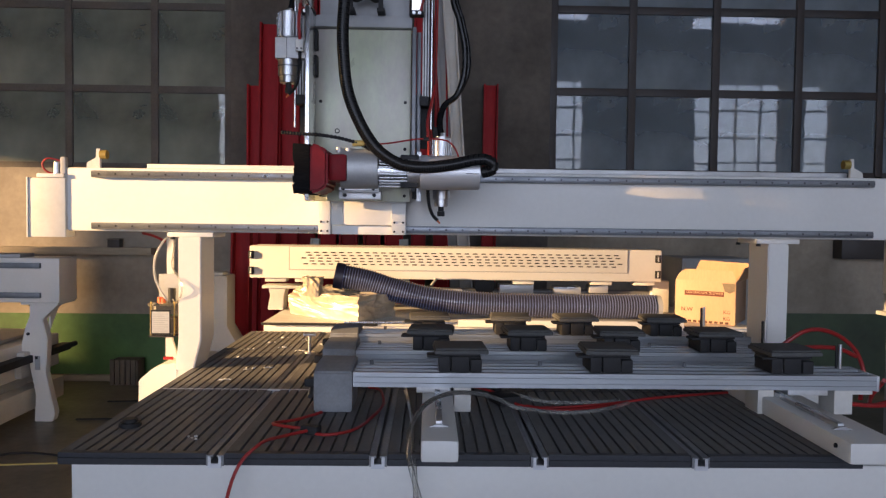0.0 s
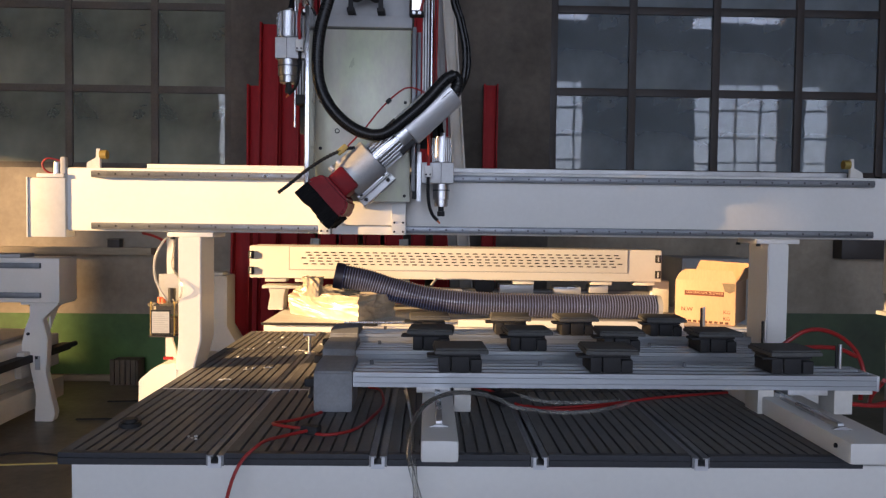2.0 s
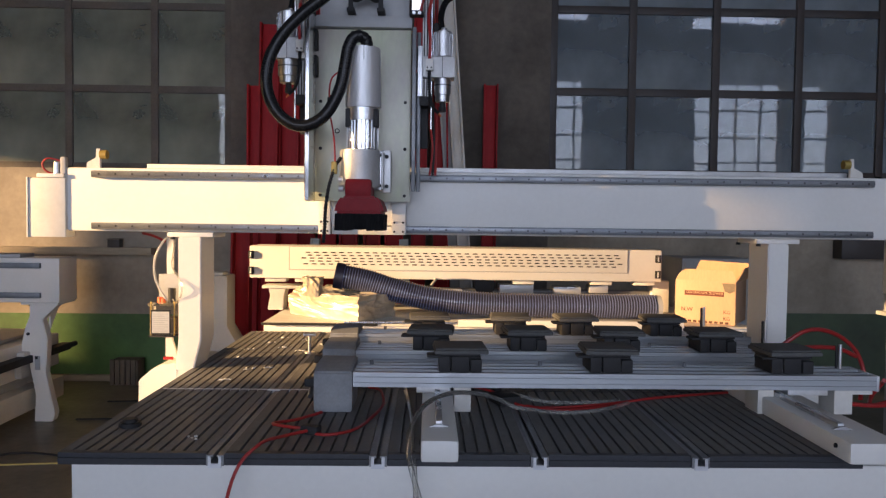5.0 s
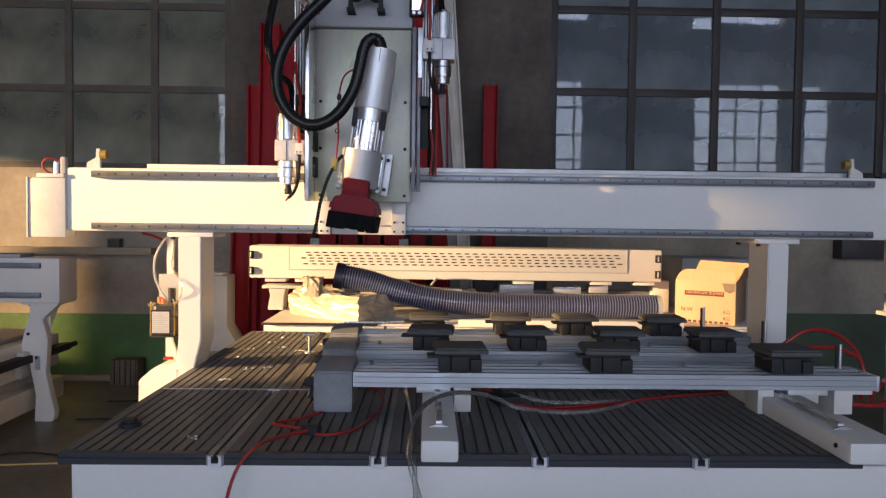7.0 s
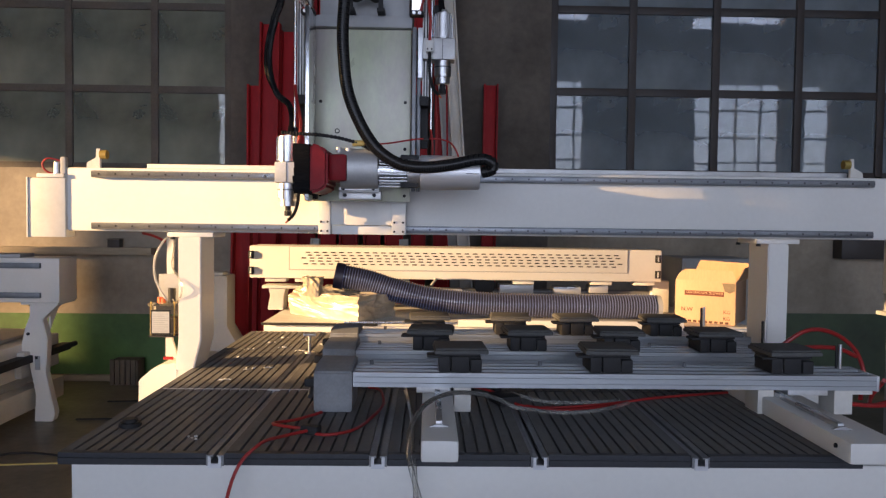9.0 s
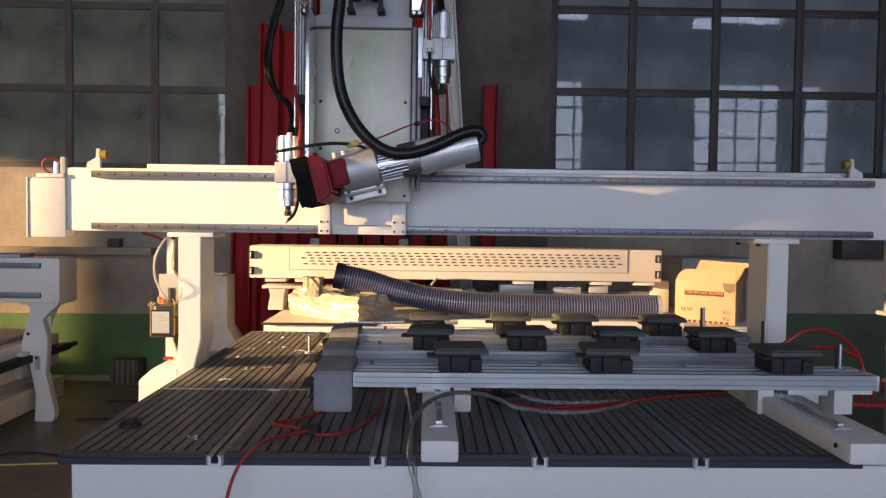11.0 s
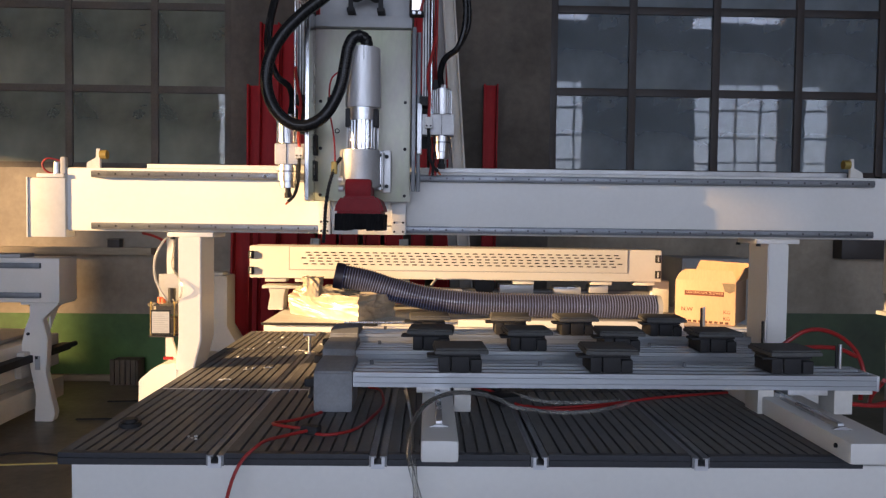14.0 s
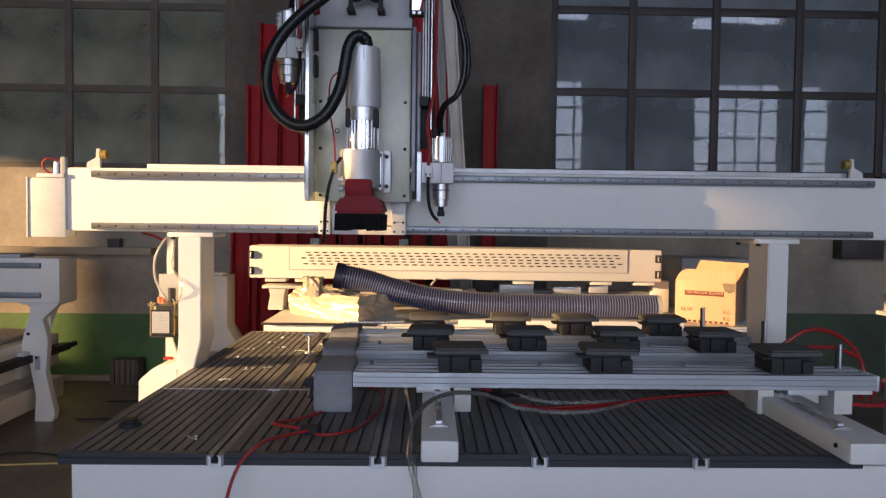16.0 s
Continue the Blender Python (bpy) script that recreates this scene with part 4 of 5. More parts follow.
part("elbow", rod((0.22, 2.28, TOP + 0.028), (0.21, 2.30, TOP + 0.075), 0.013, seg=12), BLACK, tee)
tee2 = thing("hose_tee", (-0.30, 1.905, TOP), "black plastic hose junction on the boards", "hose fitting")
part("body", box(-0.325, -0.275, 1.89, 1.92, TOP, TOP + 0.024, 0.006, turn=(0, 0, -20)), BLACK, tee2)

# ---- the second machine behind: platform, vented cover, goods on it ----
PZ = 0.876
plat = thing("rear_platform", (0.4, 4.2, 0), "white framed rear platform with a pale top", "platform")
part("frame", box(-0.826, 1.66, 3.72, 4.60, 0.815, 0.866, 0.004), WHITE, plat)
part("top", box(-0.832, 1.66, 3.70, 4.60, 0.8665, PZ, 0.002), OFFWHITE, plat, "dusty pale top board")
part("edge_trim", box(-0.835, -0.25, 3.694, 3.6995, 0.866, PZ + 0.003, 0.001), BLACK, plat, "dark edge trim")
part("front_lip", box(0.155, 1.30, 3.690, 3.6985, 0.866, 0.902, 0.0015), WHITE, plat, "white upturned front edge")
part("rack_strip", box(-0.42, 0.25, 3.703, 3.716, PZ + 0.0005, PZ + 0.010, 0.001), STEEL, plat, "toothed steel rack")
bm = bmesh.new()
for k in range(66):
    box(-0.415 + k * 0.01, -0.410 + k * 0.01, 3.700, 3.706, PZ + 0.003, PZ + 0.014, 0, bm)
part("rack_teeth", bm, STEEL, plat, smooth=False, kind="stuff")
part("foot_board", box(-0.86, 1.66, 3.66, 3.70, 0.80, 0.835, 0.002), OFFWHITE, plat)
for x in (-0.72, 0.5, 1.55):
    part("support", box(x - 0.06, x + 0.06, 3.85, 4.5, 0.0, 0.814, 0.004), WHITE, plat)
cover = thing("vented_cover", (0.16, 4.35, PZ), "long white sheet cover with vent slots", "machine cover")
part("housing", box(-1.015, 1.342, 4.20, 4.46, 1.062, 1.246, 0.010), WHITE, cover, "long white folded housing")
part("panel", box(-0.785, 1.142, 4.1955, 4.1995, 1.115, 1.242, 0.001), WHITE, cover, "screwed vent panel")
for x0, x1, z0, z1 in ((-0.790, -0.787, 1.110, 1.243), (1.144, 1.147, 1.110, 1.243), (-0.787, 1.144, 1.110, 1.1125), (-0.787, 1.144, 1.2425, 1.2445)):
    part("panel_seam", box(x0, x1, 4.1975, 4.1995, z0, z1, 0), GREYPAINT, cover, "thin dark seam", smooth=False)
bm = bmesh.new()
for r in range(5):
    for k in range(38):
        x = -0.695 + k * 0.0475 + (0.023 if r % 2 else 0) - 0.012 * (r % 3)
        z = 1.212 - r * 0.0165
        box(x, x + 0.026, 4.1935, 4.1958, z - 0.003, z + 0.003, 0, bm)
part("vent_perforation", bm, BLACK, cover, "rows of narrow dark vent slots", smooth=False, kind="stuff")
for x in (-1.003, 1.318):
    for z in (1.105, 1.195):
        c = part("latch", box(x - 0.016, x + 0.016, 4.190, 4.2, z - 0.022, z + 0.022, 0.003), BLACK, cover, "black latch")
        part("latch_pin", rod((x, 4.186, z - 0.015), (x, 4.186, z + 0.015), 0.005, seg=8), STEEL, c)
for x in (-0.87, -0.70, 0.55, 1.0, 1.25):
    part("mount_tab", box(x - 0.06, x + 0.06, 4.22, 4.3, 1.040, 1.0615, 0.002), OFFWHITE, cover)
bm = prism([(-0.915, 1.0), (-0.815, 1.0), (-0.825, 0.96), (-0.83, PZ), (-0.92, PZ), (-0.905, 0.96)], "y", 4.24, 4.36, 0.004)
part("stand", bm, OFFWHITE, cover, "white stand under the cover")
part("stand_head", box(-0.95, -0.72, 4.23, 4.37, 1.0005, 1.018, 0.003), OFFWHITE, cover)
part("stand", box(1.32, 1.42, 4.3, 4.4, PZ, 1.0615, 0.003), OFFWHITE, cover)
for x0, x1, z0, z1 in ((0.30, 0.38, 0.99, 1.05), (0.42, 0.62, 0.98, 1.03), (0.95, 1.06, 0.985, 1.03), (0.74, 0.90, 0.98, 1.02), (-0.3, 0.2, 0.98, 1.0)):
    part("drive_bracket", box(x0, x1, 4.30, 4.42, z0, z1, 0.003), CAST, cover)
part("drive_shaft", rod((-0.70, 4.36, 0.985), (1.33, 4.36, 0.985), 0.016, seg=14), RAILSTEEL, cover)
part("drive_wheel", rod((0.33, 4.25, 1.03), (0.33, 4.28, 1.03), 0.06, seg=24), BLACK, cover)
part("hinge_arm", rod((0.02, 4.21, 1.03), (0.05, 4.20, 1.07), 0.008, seg=10), STEEL, cover)

# ribbed suction duct lying on the platform
DUCT_LINE = [(-0.495, 3.97, 1.10), (-0.34, 3.98, 1.07), (-0.175, 3.98, 1.02), (0.02, 3.98, 0.975), (0.29, 3.98, 0.950), (0.585, 3.98, 0.944), (0.89, 3.98, 0.944), (1.235, 3.98, 0.944)]
duct = thing("suction_duct", (0.3, 3.87, PZ), "navy blue spiral-ribbed suction duct lying on the platform", "duct")
line = spline(DUCT_LINE, 120)
part("wall", tube(line, 0.062, seg=24, steps=0), DUCT, duct, "navy blue duct wall")
acc, last, bm = 0.0, line[0], bmesh.new()
for i in range(1, len(line) - 1):
    acc += (line[i] - last).length
    last = line[i]
    if acc > 0.0134:
        acc = 0.0
        d = (line[i + 1] - line[i - 1]).normalized() * 0.0021
        tube([line[i] - d * 1.25, line[i] - d, line[i] + d, line[i] + d * 1.25], 0.067, bm=bm, seg=24, steps=0, radius=lambda j: 0.0625 if j in (0, 3) else 0.0675)
part("ribs", bm, DUCTRIB, duct, "glossy navy spiral ribs, highlights put into a paler colour", kind="stuff")
d = (line[1] - line[0]).normalized()
part("cuff", rod(line[0] - d * 0.005, line[0] + d * 0.045, 0.070, seg=28, bevel=0.003), DUCT, duct, "smooth dark blue cuff")
part("end_ring", rod((1.235, 3.98, 0.944), (1.265, 3.98, 0.944), 0.064, seg=28), GREYPAINT, duct)

# plastic-wrapped parcel: a box set askew, wrapped loosely, its bag gathered and twisted at one end
def wrapped(corners, height, cuts, rough, seed, bulge=0.0):
    """A loosely wrapped box over four floor corners; folds run along it on top, its west end swells."""
    sw, se, ne, nw = [Vector(c) for c in corners]
    bm = bmesh.new()
    bmesh.ops.create_cube(bm, size=1.0)
    bmesh.ops.subdivide_edges(bm, edges=bm.edges, cuts=cuts, use_grid_fill=True)
    for v in bm.verts:
        p = v.co.copy()
        q = p.normalized() * 0.62
        p = p.lerp(q, 0.08 + 0.45 * max(0.0, -p.x))
        u, w, h = p.x + 0.5, p.y + 0.5, p.z + 0.5
        at = (sw.lerp(se, u)).lerp(nw.lerp(ne, u), w)
        g = Vector((u * 2.0 + seed, w * 3.2, h * 2.6 + u * 1.4))
        fold = abs(noise.noise(g)) + 0.4 * abs(noise.noise(g * 1.9)) + 0.10 * abs(noise.noise(g * 3.7))
        top = min(1.0, max(0.0, (h - 0.55) * 3))
        push = (0.42 - fold) * rough * (0.35 + 0.9 * top + 0.9 * max(0.0, 0.35 - u))
        out = Vector((p.x * (se - sw).normalized().x, p.y - 0.5 * p.x, p.z * top)).normalized() * push
        v.co = Vector((at.x, at.y, h * (height + bulge * max(0.0, 0.5 - u)))) + out
        v.co.z = max(0.0, v.co.z)
    return bm


bag = thing("wrapped_parcel", (-0.45, 3.95, PZ), "crumpled parcel in cream plastic wrap on the platform", "parcel")
bm = wrapped(((-0.765, 4.03), (-0.352, 3.752), (-0.175, 4.0), (-0.56, 4.20)), 0.124, 44, 0.045, 3.0, 0.05)
bmesh.ops.translate(bm, verts=bm.verts, vec=(0, 0, PZ))
part("wrap", bm, WRAP, bag)
bm = wrapped(((-0.66, 3.90), (-0.575, 3.88), (-0.565, 3.96), (-0.65, 3.98)), 0.095, 20, 0.03, 9.4)
bmesh.ops.translate(bm, verts=bm.verts, vec=(0, 0, PZ + 0.115))
part("knot", bm, WRAP, bag, "twisted plastic knot")
for k, (x0, y0, x1, y1) in enumerate(((-0.36, 3.80, -0.30, 3.93), (-0.43, 3.86, -0.36, 3.98), (-0.50, 3.90, -0.41, 4.02))):
    bm = tube([(x0, y0, PZ + 0.112), (x0 * 0.7 + x1 * 0.3, y0 * 0.7 + y1 * 0.3, PZ + 0.132), (x1, y1, PZ + 0.125), (x1 + 0.03, y1 + 0.02, PZ + 0.108)], 0.010, seg=8, radius=lambda i: 0.006 + 0.004 * math.sin(i * 0.4 + k))
    part("fold", bm, WRAP, bag, "rolled fold of plastic")

# open carton
cart = thing("carton", (1.5, 4.0, PZ), "open brown cardboard blower carton with printed lettering", "carton")
cx0, cx1, cy0, cy1, cz1 = 1.343, 1.650, 3.95, 4.25, 1.100
part("front_panel", box(cx0, cx1, cy0, cy0 + 0.005, PZ, cz1, 0.001), CARD, cart)
part("rear_panel", box(cx0, cx1, cy1 - 0.005, cy1, PZ, cz1, 0.001), CARD, cart)
part("side_panel", box(cx0, cx0 + 0.005, cy0 + 0.0055, cy1 - 0.0055, PZ, cz1, 0.001), CARD, cart)
part("side_panel", box(cx1 - 0.005, cx1, cy0 + 0.0055, cy1 - 0.0055, PZ, cz1, 0.001), CARD, cart)
part("bottom", box(cx0 + 0.006, cx1 - 0.006, cy0 + 0.006, cy1 - 0.006, PZ + 0.001, PZ + 0.006, 0), CARD, cart)
bm = prism([(cx0, cz1), (cx1, cz1), (cx1 + 0.005, cz1 + 0.005), (cx1 - 0.02, cz1 + 0.060), (cx0 + 0.045, cz1 + 0.062), (cx0 + 0.015, cz1 + 0.035)], "y", cy0, cy0 + 0.004, 0.0005)
fl = part("flap", bm, CARD, cart, origin=(cx0, cy0, cz1))
fl.rotation_euler.x = radians(-18)
bm = prism([(cx0 + 0.02, cz1), (cx1 + 0.03, cz1), (cx1 + 0.055, cz1 + 0.085), (cx0 + 0.06, cz1 + 0.095)], "y", cy1 - 0.004, cy1, 0.0005)
part("flap", bm, CARD, cart)
fl = part("flap", box(cx1 - 0.001, cx1 + 0.003, cy0 + 0.01, cy1 - 0.01, cz1, cz1 + 0.085, 0.0005), CARD, cart, origin=(cx1, cy0, cz1))
fl.rotation_euler.y = radians(28)
part("tape_patch", prism([(1.582, 1.092), (1.645, 1.092), (1.645, 1.052), (1.622, 1.04), (1.596, 1.05)], "y", cy0 - 0.0015, cy0 - 0.0003, 0), BROWN, cart, "torn brown tape")
part("print_field", box(1.392, 1.592, cy0 - 0.0008, cy0 - 0.0002, 1.021, 1.046, 0), INKRED, cart, smooth=False)
lettering("print", "CENTRIFUGAL BLOWER", 0.0176, (1.397, cy0 - 0.0016, 1.0272), CARD, cart)
lettering("print", "N.W", 0.030, (1.375, cy0 - 0.0009, 0.930), INK, cart)
lettering("print", "KG", 0.026, (1.59, cy0 - 0.0009, 0.927), INK, cart)
lettering("print", "KG", 0.026, (1.59, cy0 - 0.0009, 0.893), INK, cart)
cart.location = (1.491, 3.886, PZ)
cart.rotation_euler.z = radians(-33)
for k in range(9):
    x = 1.385 + k * 0.027
    part("print_bar", box(x, x + 0.017, cy0 - 0.001, cy0 - 0.0002, 0.878, 0.890, 0), INK, cart, smooth=False)

# ---- along the north wall ----
def channel(x, y, w, d, z0, z1, lean, m, name, label, cat="steel section", group=""):
    """A rolled channel section standing on the floor against the wall."""
    t = 0.014
    ob = thing(name, (x, y, z0), label, cat, group)
    part("web", box(x - w / 2, x + w / 2, y + d / 2 - t, y + d / 2, z0, z1, 0.002), m, ob)
    for a in (x - w / 2, x + w / 2 - t):
        part("flange", box(a, a + t, y - d / 2, y + d / 2 - t - 0.0002, z0, z1, 0.002), m, ob)
    ob.rotation_euler = (0, radians(lean), 0)
    return ob


RED = "tall red primed steel channel against the wall"
for x, y, w, z1, lean in ((-1.45, 6.16, 0.12, 2.50, 0.2), (-1.345, 6.10, 0.16, 2.99, 0.8), (-1.18, 6.18, 0.17, 2.95, 0.6), (-1.02, 6.10, 0.15, 3.3, 0.4), (-0.84, 6.16, 0.15, 3.6, 0), (-0.66, 6.12, 0.15, 3.4, 0),
                          (-0.47, 6.17, 0.14, 3.5, 0), (-0.28, 6.12, 0.15, 3.5, -0.3), (-0.09, 6.16, 0.12, 3.7, 0.3), (0.13, 6.10, 0.13, 3.6, -1.2), (0.50, 6.2, 0.12, 2.54, 0.2)):
    channel(x, y, w, 0.09, 0.0, z1, lean, REDSTEEL, "steel_channel", RED, group="red steel channels")
channel(-1.30, 5.1, 0.13, 0.10, 0.0, 1.55, 0.8, REDSTEEL, "steel_channel", "short red primed steel channel", group="red steel channels")
for x, y, lean in ((0.375, 5.98, -4.2), (0.30, 6.05, -4.2)):
    channel(x, y, 0.10, 0.08, 0.0, 3.6, lean, GREYPAINT if y > 6 else OFFWHITE, "pale_channel", "tall pale grey steel channel leaning on the wall", group="pale steel channels")
for x, lean in ((-0.95, 3), (-0.15, -2)):
    channel(x, 5.8, 0.07, 0.05, 0.0, 1.25, lean, OFFWHITE, "pale_strip", "short pale steel strip standing by the channels")

cab = thing("grey_cabinet", (2.35, 5.9, 0), "plain grey metal cabinet behind the platform", "cabinet")
part("body", box(1.98, 2.56, 5.7, 6.2, 0.0, 1.13, 0.006), GREYPAINT, cab)
part("door", box(2.0, 2.54, 5.69, 5.6995, 0.08, 1.11, 0.003), GREYPAINT, cab)
blk = thing("grey_motor_box", (-1.12, 4.6, 0), "pale grey sheet box behind the gantry leg", "box")
part("body", prism([(-1.38, 0.0), (-1.19, 0.0), (-1.19, 0.62), (-1.25, 0.72), (-1.25, 1.04), (-1.38, 1.04)], "y", 4.6, 4.8, 0.005), GREYPAINT, blk)
part("cap", box(-1.37, -1.28, 4.62, 4.75, 1.0405, 1.06, 0.003), OFFWHITE, blk)

bas = thing("wooden_crate", (-2.475, 6.2, 0), "small dark slatted wooden crate against the wall", "crate")
for k in range(5):
    part("slat", box(-2.62 + k * 0.044, -2.584 + k * 0.044, 6.1, 6.115, 0.01, 0.22, 0.002), BROWN, bas)
for z in (0.03, 0.18):
    part("rail", box(-2.62, -2.40, 6.1155, 6.13, z, z + 0.03, 0.002), BROWN, bas)
part("back", box(-2.62, -2.40, 6.13, 6.28, 0.0, 0.21, 0.002), BROWN, bas)
lump = thing("ledge_box", (-2.65, 6.29, 1.14), "small dark box lying on the timber ledge", "box")
part("body", box(-2.70, -2.60, 6.255, 6.33, 1.14, 1.205, 0.004), FRAME, lump)
part("lid", box(-2.704, -2.596, 6.251, 6.332, 1.2055, 1.215, 0.003), BROWN, lump)
strip = part("skirting", box(-6, -1.7, 6.28, 6.334, 0.0, 0.05, 0.004), TIMBER)
tagged(strip, "low timber skirting along the wall", kind="structure")

# ---- neighbouring gantry ----
g2 = thing("neighbour_machine", (-3.2, 5.3, 0), "white neighbouring router with gantry and table", "machine")
part("beam", box(-4.6, -2.48, 5.0, 5.25, 0.815, 1.115, 0.006), WHITE, g2)
for z in (0.865, 1.065):
    part("rail", box(-4.6, -2.60, 4.975, 4.9995, z - 0.018, z + 0.018, 0.003), RAILSTEEL, g2)
part("beam_top", box(-4.6, -2.75, 5.02, 5.2, 1.1155, 1.14, 0.003), GREYPAINT, g2)
bm = prism([(-2.692, 0.80), (-2.50, 0.80), (-2.605, 0.70), (-2.574, 0.567), (-2.581, 0.425), (-2.589, 0.336), (-2.527, 0.057), (-2.545, 0.0), (-2.665, 0.0), (-2.655, 0.18), (-2.693, 0.373), (-2.694, 0.478), (-2.759, 0.481), (-2.722, 0.643), (-2.692, 0.72)], "y", 5.02, 5.09, 0.005)
part("leg", bm, WHITE, g2, "shaped white leg")
part("leg_rib", prism([(5.0905, 0.80), (5.24, 0.80), (5.12, 0.66), (5.0905, 0.62)], "x", -2.60, -2.585, 0.002), WHITE, g2)
part("leg_head", box(-2.74, -2.49, 5.0, 5.24, 0.8005, 0.8145, 0.002), WHITE, g2)
# slot drawn as raised plates; the black one paints in its shaded corner
part("slot", box(-2.655, -2.622, 5.012, 5.0195, 0.355, 0.451, 0.002), GREYPAINT, g2)
part("slot_shade", box(-2.652, -2.634, 5.0095, 5.0118, 0.43, 0.449, 0), BLACK, g2, "black block painting in the slot's shade")
part("leg_bolt", rod((-2.70, 5.012, 0.60), (-2.70, 5.0198, 0.60), 0.011, seg=8), BLACK, g2)
for x in (-2.70, -2.55):
    part("head_bolt", rod((x, 5.05, 0.786), (x, 5.05, 0.80), 0.010, seg=8), BLACK, g2)
part("carriage", box(-2.86, -2.695, 4.96, 5.10, 0.452, 0.480, 0.003), OFFWHITE, g2, "white carriage arm on the track")
part("carriage_stop", box(-2.875, -2.861, 4.95, 5.10, 0.446, 0.495, 0.002), GREYPAINT, g2)
part("bearing_block", box(-2.765, -2.70, 4.93, 5.10, 0.31, 0.40, 0.004), GREYPAINT, g2)
part("table_top", box(-4.5, -2.86, 2.2, 5.52, 0.535, 0.56, 0.006), GREYPAINT, g2, "grey table edge")
part("side_beam", box(-2.97, -2.745, 2.2, 5.52, 0.30, 0.53, 0.006), WHITE, g2)
part("track", box(-2.744, -2.67, 2.2, 5.56, 0.405, 0.455, 0.004), BLACK, g2, "dark side track")
part("track_tip", rod((-2.69, 5.56, 0.43), (-2.69, 5.66, 0.43), 0.02, seg=10), BLACK, g2)
part("lower_beam", box(-3.0, -2.70, 2.2, 5.5, 0.07, 0.22, 0.008), OFFWHITE, g2)
part("web", box(-3.0, -2.80, 2.2, 5.5, 0.221, 0.2995, 0.0), GREYPAINT, g2)
for y in (2.6, 3.6, 4.6, 5.4):
    part("levelling_pad", rod((-2.85, y, 0.0), (-2.85, y, 0.07), 0.05, seg=14), STEEL, g2)
lead = part("floor_cable", tube([(-1.1, 3.9, 0.01), (-1.7, 4.0, 0.01), (-2.2, 4.3, 0.01), (-2.5, 4.2, 0.01), (-2.4, 3.4, 0.01), (-2.5, 2.8, 0.01)], 0.007, seg=8), BLACK, origin=(-1.1, 3.9, 0))
tagged(lead, "black cable lying on the floor", "cable")
for y in (5.55, 5.05):
    l2 = part("floor_cable", tube([(-1.0, y, 0.01), (-1.7, y + 0.05, 0.01), (-2.4, y, 0.01)], 0.006, seg=8), BLACK, origin=(-1.0, y, 0))
    tagged(l2, "black cable lying on the floor", "cable")
stick = part("pale_batten", box(-1.25, -0.851, 1.834, 1.84, 0.777, 0.781, 0.0005, turn=(0, -2, 0)), YELLOW)
tagged(stick, "thin pale batten resting against the bed", "batten")
# what stands by the east side
g3 = thing("neighbour_post", (2.24, 3.3, 0), "white post of a neighbouring machine", "machine post")
part("post", box(2.127, 2.35, 3.2, 3.4, 1.085, 2.4, 0.006), WHITE, g3)
part("foot_plate", box(2.112, 2.36, 3.18, 3.42, 0.985, 1.003, 0.003), GREYPAINT, g3)
part("bracket", box(2.135, 2.35, 3.2, 3.4, 1.0035, 1.0845, 0.004), GREYPAINT, g3)
part("lower_post", box(2.145, 2.35, 3.21, 3.39, 0.0, 0.9845, 0.006), GREYPAINT, g3)
# block drawn for a soft-edged dark patch on the wall
dk = thing("dark_wall_block", (3.1, 6.0, 0), "dark block on the wall", "box")
part("body", box(3.52, 4.1, 6.20, 6.345, 1.115, 1.30, 0.006), FRAME, dk)

# ---- the thick hose to the spindle, in rigid links ----
HOSES = (0, 20, 34, 48, 67, 90)
HOSE_0 = [(-0.203, 1.947), (-0.207, 1.983), (-0.233, 1.985), (-0.258, 1.953), (-0.270, 1.890), (-0.287, 1.810), (-0.337, 1.725), (-0.408, 1.694), (-0.476, 1.727), (-0.516, 1.806), (-0.512, 1.895), (-0.472, 1.976), (-0.406, 2.047), (-0.341, 2.098), (-0.270, 2.164), (-0.221, 2.253)]
HOSE_20 = [(-0.091, 1.937), (-0.098, 1.967), (-0.115, 1.969), (-0.138, 1.937), (-0.150, 1.883), (-0.181, 1.803), (-0.235, 1.739), (-0.306, 1.699), (-0.378, 1.716), (-0.428, 1.772), (-0.446, 1.843), (-0.432, 1.923), (-0.397, 2.003), (-0.353, 2.066), (-0.318, 2.119), (-0.265, 2.217)]
HOSE_34 = [(0.012, 1.890), (0.004, 1.929), (-0.021, 1.925), (-0.042, 1.894), (-0.070, 1.831), (-0.109, 1.768), (-0.181, 1.708), (-0.252, 1.686), (-0.333, 1.706), (-0.387, 1.755), (-0.400, 1.826), (-0.397, 1.915), (-0.376, 2.004), (-0.335, 2.084), (-0.309, 2.146), (-0.265, 2.252)]
HOSE_48 = [(0.086, 1.822), (0.096, 1.855), (0.071, 1.860), (0.039, 1.833), (-0.010, 1.779), (-0.082, 1.715), (-0.153, 1.669), (-0.234, 1.686), (-0.306, 1.747), (-0.348, 1.827), (-0.356, 1.915), (-0.347, 2.004), (-0.326, 2.084), (-0.305, 2.155), (-0.271, 2.252)]
HOSE_67 = [(0.155, 1.723), (0.156, 1.754), (0.125, 1.754), (0.071, 1.730), (-0.000, 1.680), (-0.072, 1.643), (-0.144, 1.637), (-0.216, 1.677), (-0.274, 1.748), (-0.302, 1.828), (-0.311, 1.916), (-0.308, 2.005), (-0.296, 2.093), (-0.288, 2.182), (-0.271, 2.270)]
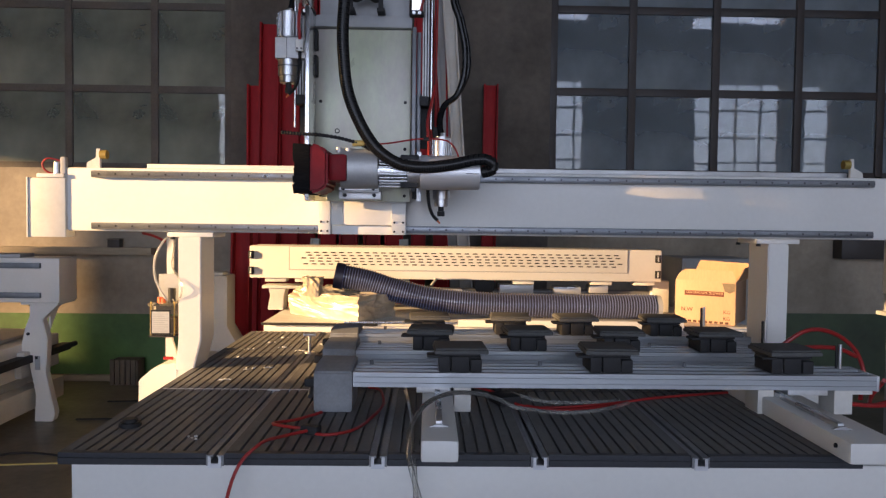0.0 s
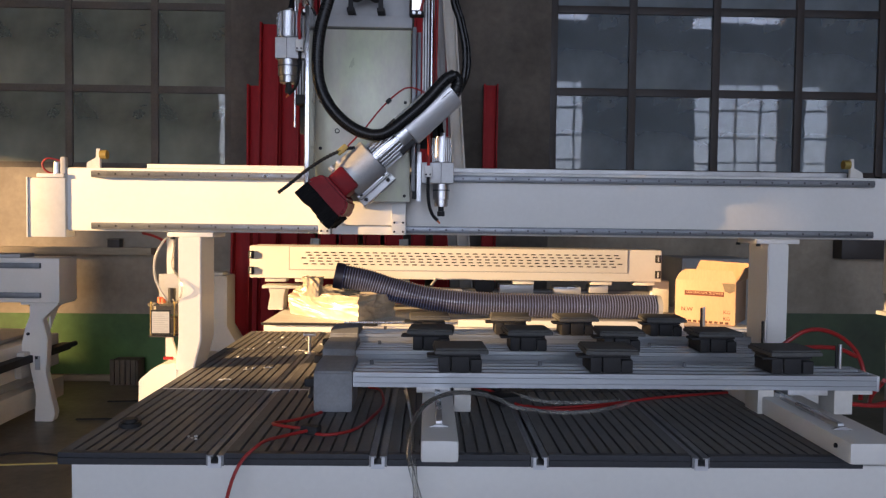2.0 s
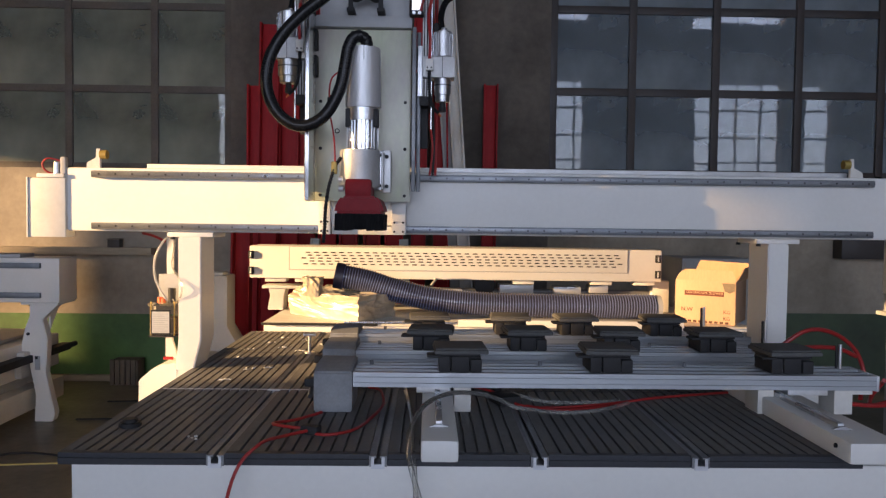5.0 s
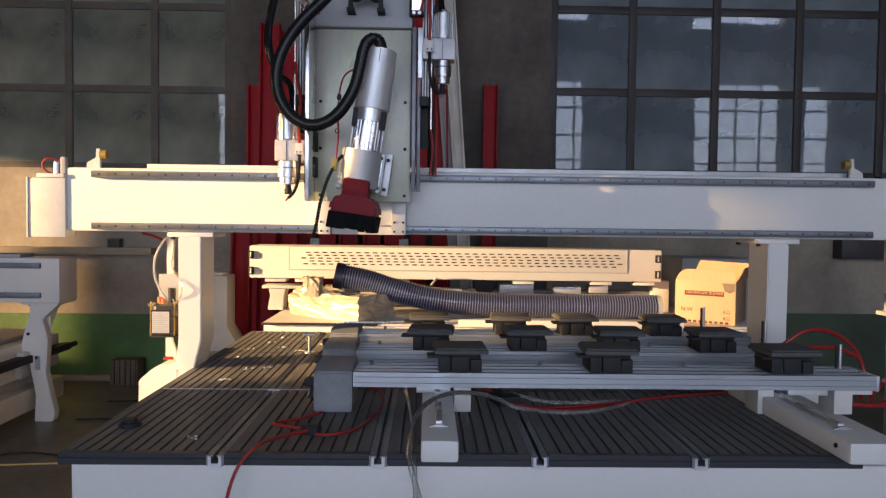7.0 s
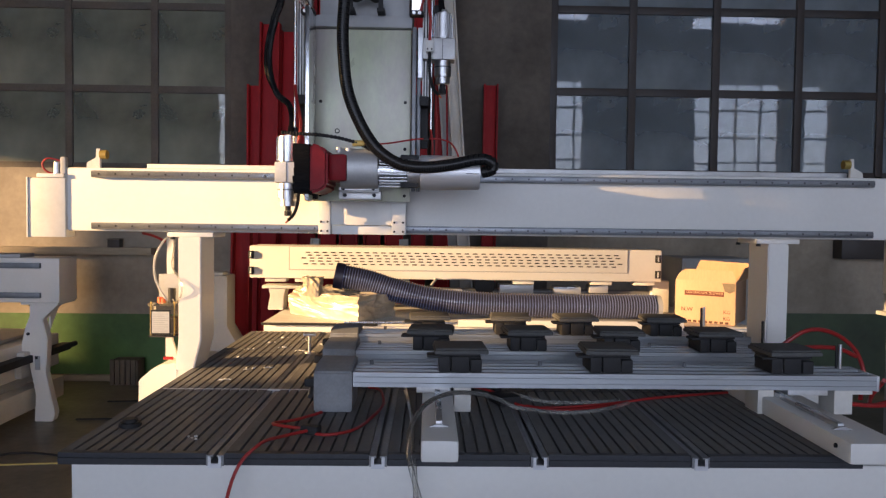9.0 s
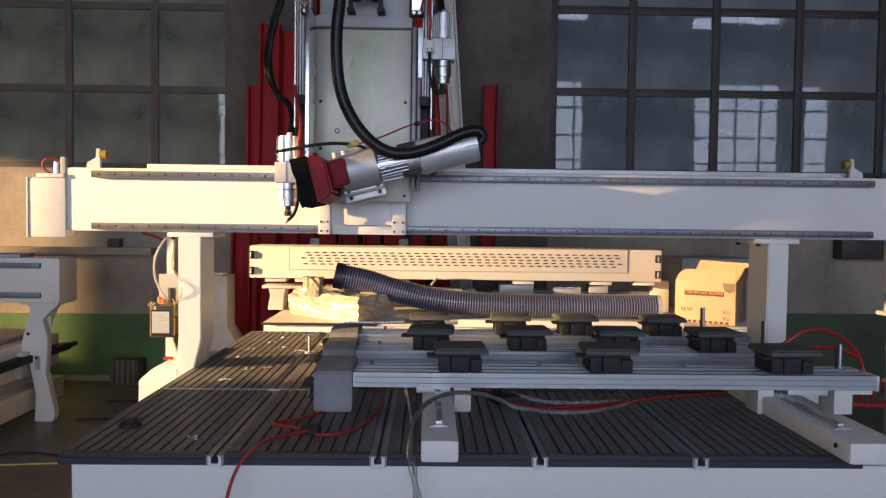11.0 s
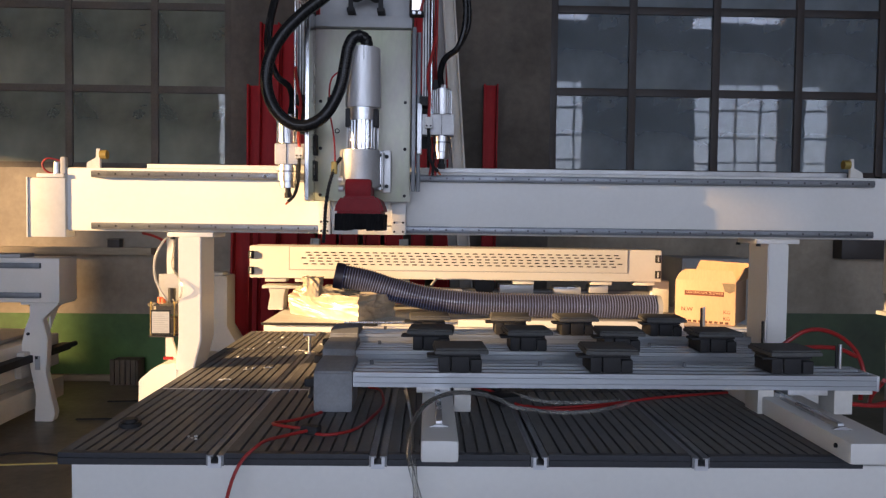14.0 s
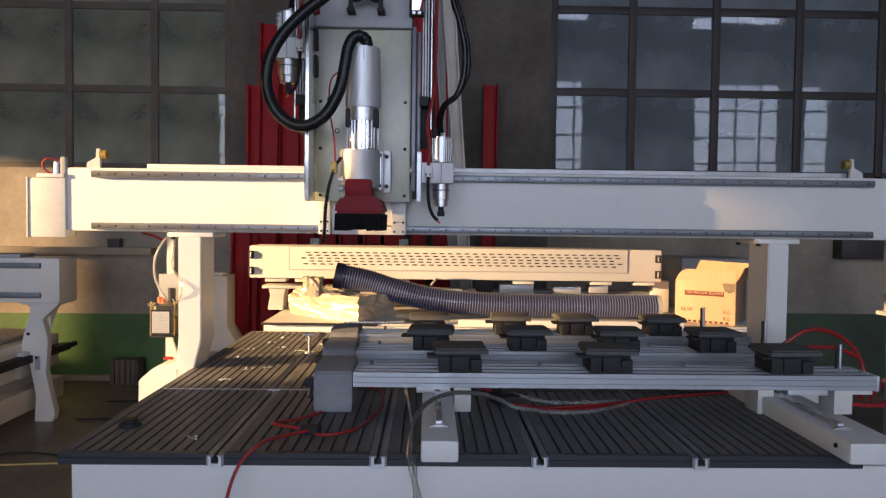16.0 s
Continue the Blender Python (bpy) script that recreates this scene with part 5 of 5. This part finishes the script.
HOSE_90 = [(0.175, 1.559), (0.212, 1.569), (0.196, 1.593), (0.151, 1.596), (0.073, 1.579), (-0.017, 1.569), (-0.098, 1.580), (-0.171, 1.629), (-0.225, 1.713), (-0.262, 1.810), (-0.275, 1.917), (-0.278, 2.005), (-0.273, 2.094), (-0.270, 2.200), (-0.267, 2.305)]
HOSE_SHAPES = (HOSE_0, HOSE_20, HOSE_34, HOSE_48, HOSE_67, HOSE_90)
LINKS, PITCH = 62, 0.0165
hose = thing("spindle_hose", (-0.23, 2.365, 2.4), "thick glossy black hose looping to the spindle", "hose")


def arc(points, n):
    """n points evenly spaced along the smooth line."""
    ps = spline([(x, 0.0, z) for x, z in points], 10)
    cum = [0.0]
    for a, b in zip(ps, ps[1:]):
        cum.append(cum[-1] + (b - a).length)
    out = []
    for k in range(n):
        s = cum[-1] * k / (n - 1)
        i = max(j for j in range(len(cum)) if cum[j] <= s + 1e-9)
        i = min(i, len(ps) - 2)
        out.append(ps[i].lerp(ps[i + 1], (s - cum[i]) / max(1e-6, cum[i + 1] - cum[i])))
    return out


SHAPES = [arc(p, 40) for p in HOSE_SHAPES]


def hose_line_at(angle):
    """Places of the joints between links at a spindle angle, from the spindle upward."""
    i = max(j for j in range(5) if HOSES[j] <= angle + 1e-6)
    f = (angle - HOSES[i]) / (HOSES[i + 1] - HOSES[i])
    ps = [a.lerp(b, f) for a, b in zip(SHAPES[i], SHAPES[i + 1])]
    way = (ps[-1] - ps[-2]).normalized()
    ps = ps + [ps[-1] + (way * 0.3 + Vector((0, 0, 0.7))).normalized() * 0.05 * k for k in range(1, 16)]
    out, i, p = [ps[0]], 0, ps[0]
    left = PITCH
    while len(out) <= LINKS and i < len(ps) - 1:
        d = (ps[i + 1] - p).length
        if d >= left:
            p = p + (ps[i + 1] - p) * (left / d)
            out.append(p)
            left = PITCH
        else:
            left -= d
            i += 1
            p = ps[i]
    return [Vector((q.x, 2.40 - 0.037 * min(1, k / 4), q.z)) for k, q in enumerate(out)]


def link_mesh():
    bm = rod((0, 0, -0.006), (0, 0, PITCH + 0.006), 0.0192, seg=16, bevel=0.003)
    rod((0, 0, PITCH * 0.30), (0, 0, PITCH * 0.70), 0.01935, bm, 16)
    return bm


first_link = part("hose_link", link_mesh(), RUBBER, hose, origin=(0, 0, 0))
links = [first_link]
for k in range(LINKS - 1):
    c = first_link.copy()
    scene.collection.objects.link(c)
    links.append(c)


# ---- movements ----
TURN = ((0.0, 90), (1.1, 90), (1.2, 86), (1.6, 66.5), (2.0, 47.5), (2.4, 34), (2.8, 20), (3.0, 8), (3.2, 0), (6.8, 0), (7.0, 8), (7.5, 31), (8.0, 52), (8.5, 73.5), (8.75, 85), (8.95, 90),
        (10.65, 90), (10.8, 85), (11.3, 64.5), (11.7, 45.5), (12.0, 32.5), (12.4, 17), (12.65, 6), (12.85, 0), (16.0, 0))
LOW_DRILL = ((0.0, 1.565), (3.8, 1.565), (3.95, 1.582), (4.2, 1.650), (5.15, 1.960), (5.3, 1.985), (5.4, 1.990), (13.15, 1.990), (13.25, 1.975), (13.5, 1.892), (14.0, 1.731), (14.4, 1.595), (14.5, 1.571), (14.6, 1.565), (16.0, 1.565))
HIGH_DRILL = ((0.0, 1.985), (5.8, 1.985), (5.95, 1.967), (6.3, 1.865), (6.7, 1.738), (7.1, 1.603), (7.2, 1.574), (7.3, 1.560), (13.4, 1.560), (13.55, 1.566), (14.0, 1.623), (14.3, 1.658), (14.7, 1.737), (14.9, 1.776), (15.2, 1.861),
              (15.4, 1.904), (15.6, 1.957), (15.7, 1.981), (15.8, 1.985), (16.0, 1.985))


def angle_at(t):
    for (a, u), (b, v) in zip(TURN, TURN[1:]):
        if a <= t <= b:
            return u + (v - u) * (t - a) / (b - a)
    return TURN[-1][1]


def motions():
    p = PIVOT - HEAD
    walk(spindle, [(t, pose(p.x, p.y, p.z, 0, a, 0)) for t, a in TURN])
    for d, rows in ((drill_low, LOW_DRILL), (drill_high, HIGH_DRILL)):
        o = ORIGIN[d] - HEAD
        walk(d, [(t, pose(o.x, o.y, z - HEAD.z)) for t, z in rows])
    times = sorted({round(t, 2) for t, _ in TURN} | {round(1.1 + 0.15 * k, 2) for k in range(15)} | {round(6.8 + 0.15 * k, 2) for k in range(15)} | {round(10.65 + 0.15 * k, 2) for k in range(15)})
    lines = [(t, hose_line_at(angle_at(t))) for t in times]
    base = ORIGIN[hose]
    for k, ob in enumerate(links):
        rows = []
        for t, joints in lines:
            a, b = joints[k], joints[k + 1]
            turn = math.degrees(math.atan2(b.x - a.x, b.z - a.z))
            q = a - base
            rows.append((t, pose(q.x, q.y, q.z, 0, turn, 0)))
        walk(ob, rows)


motions()
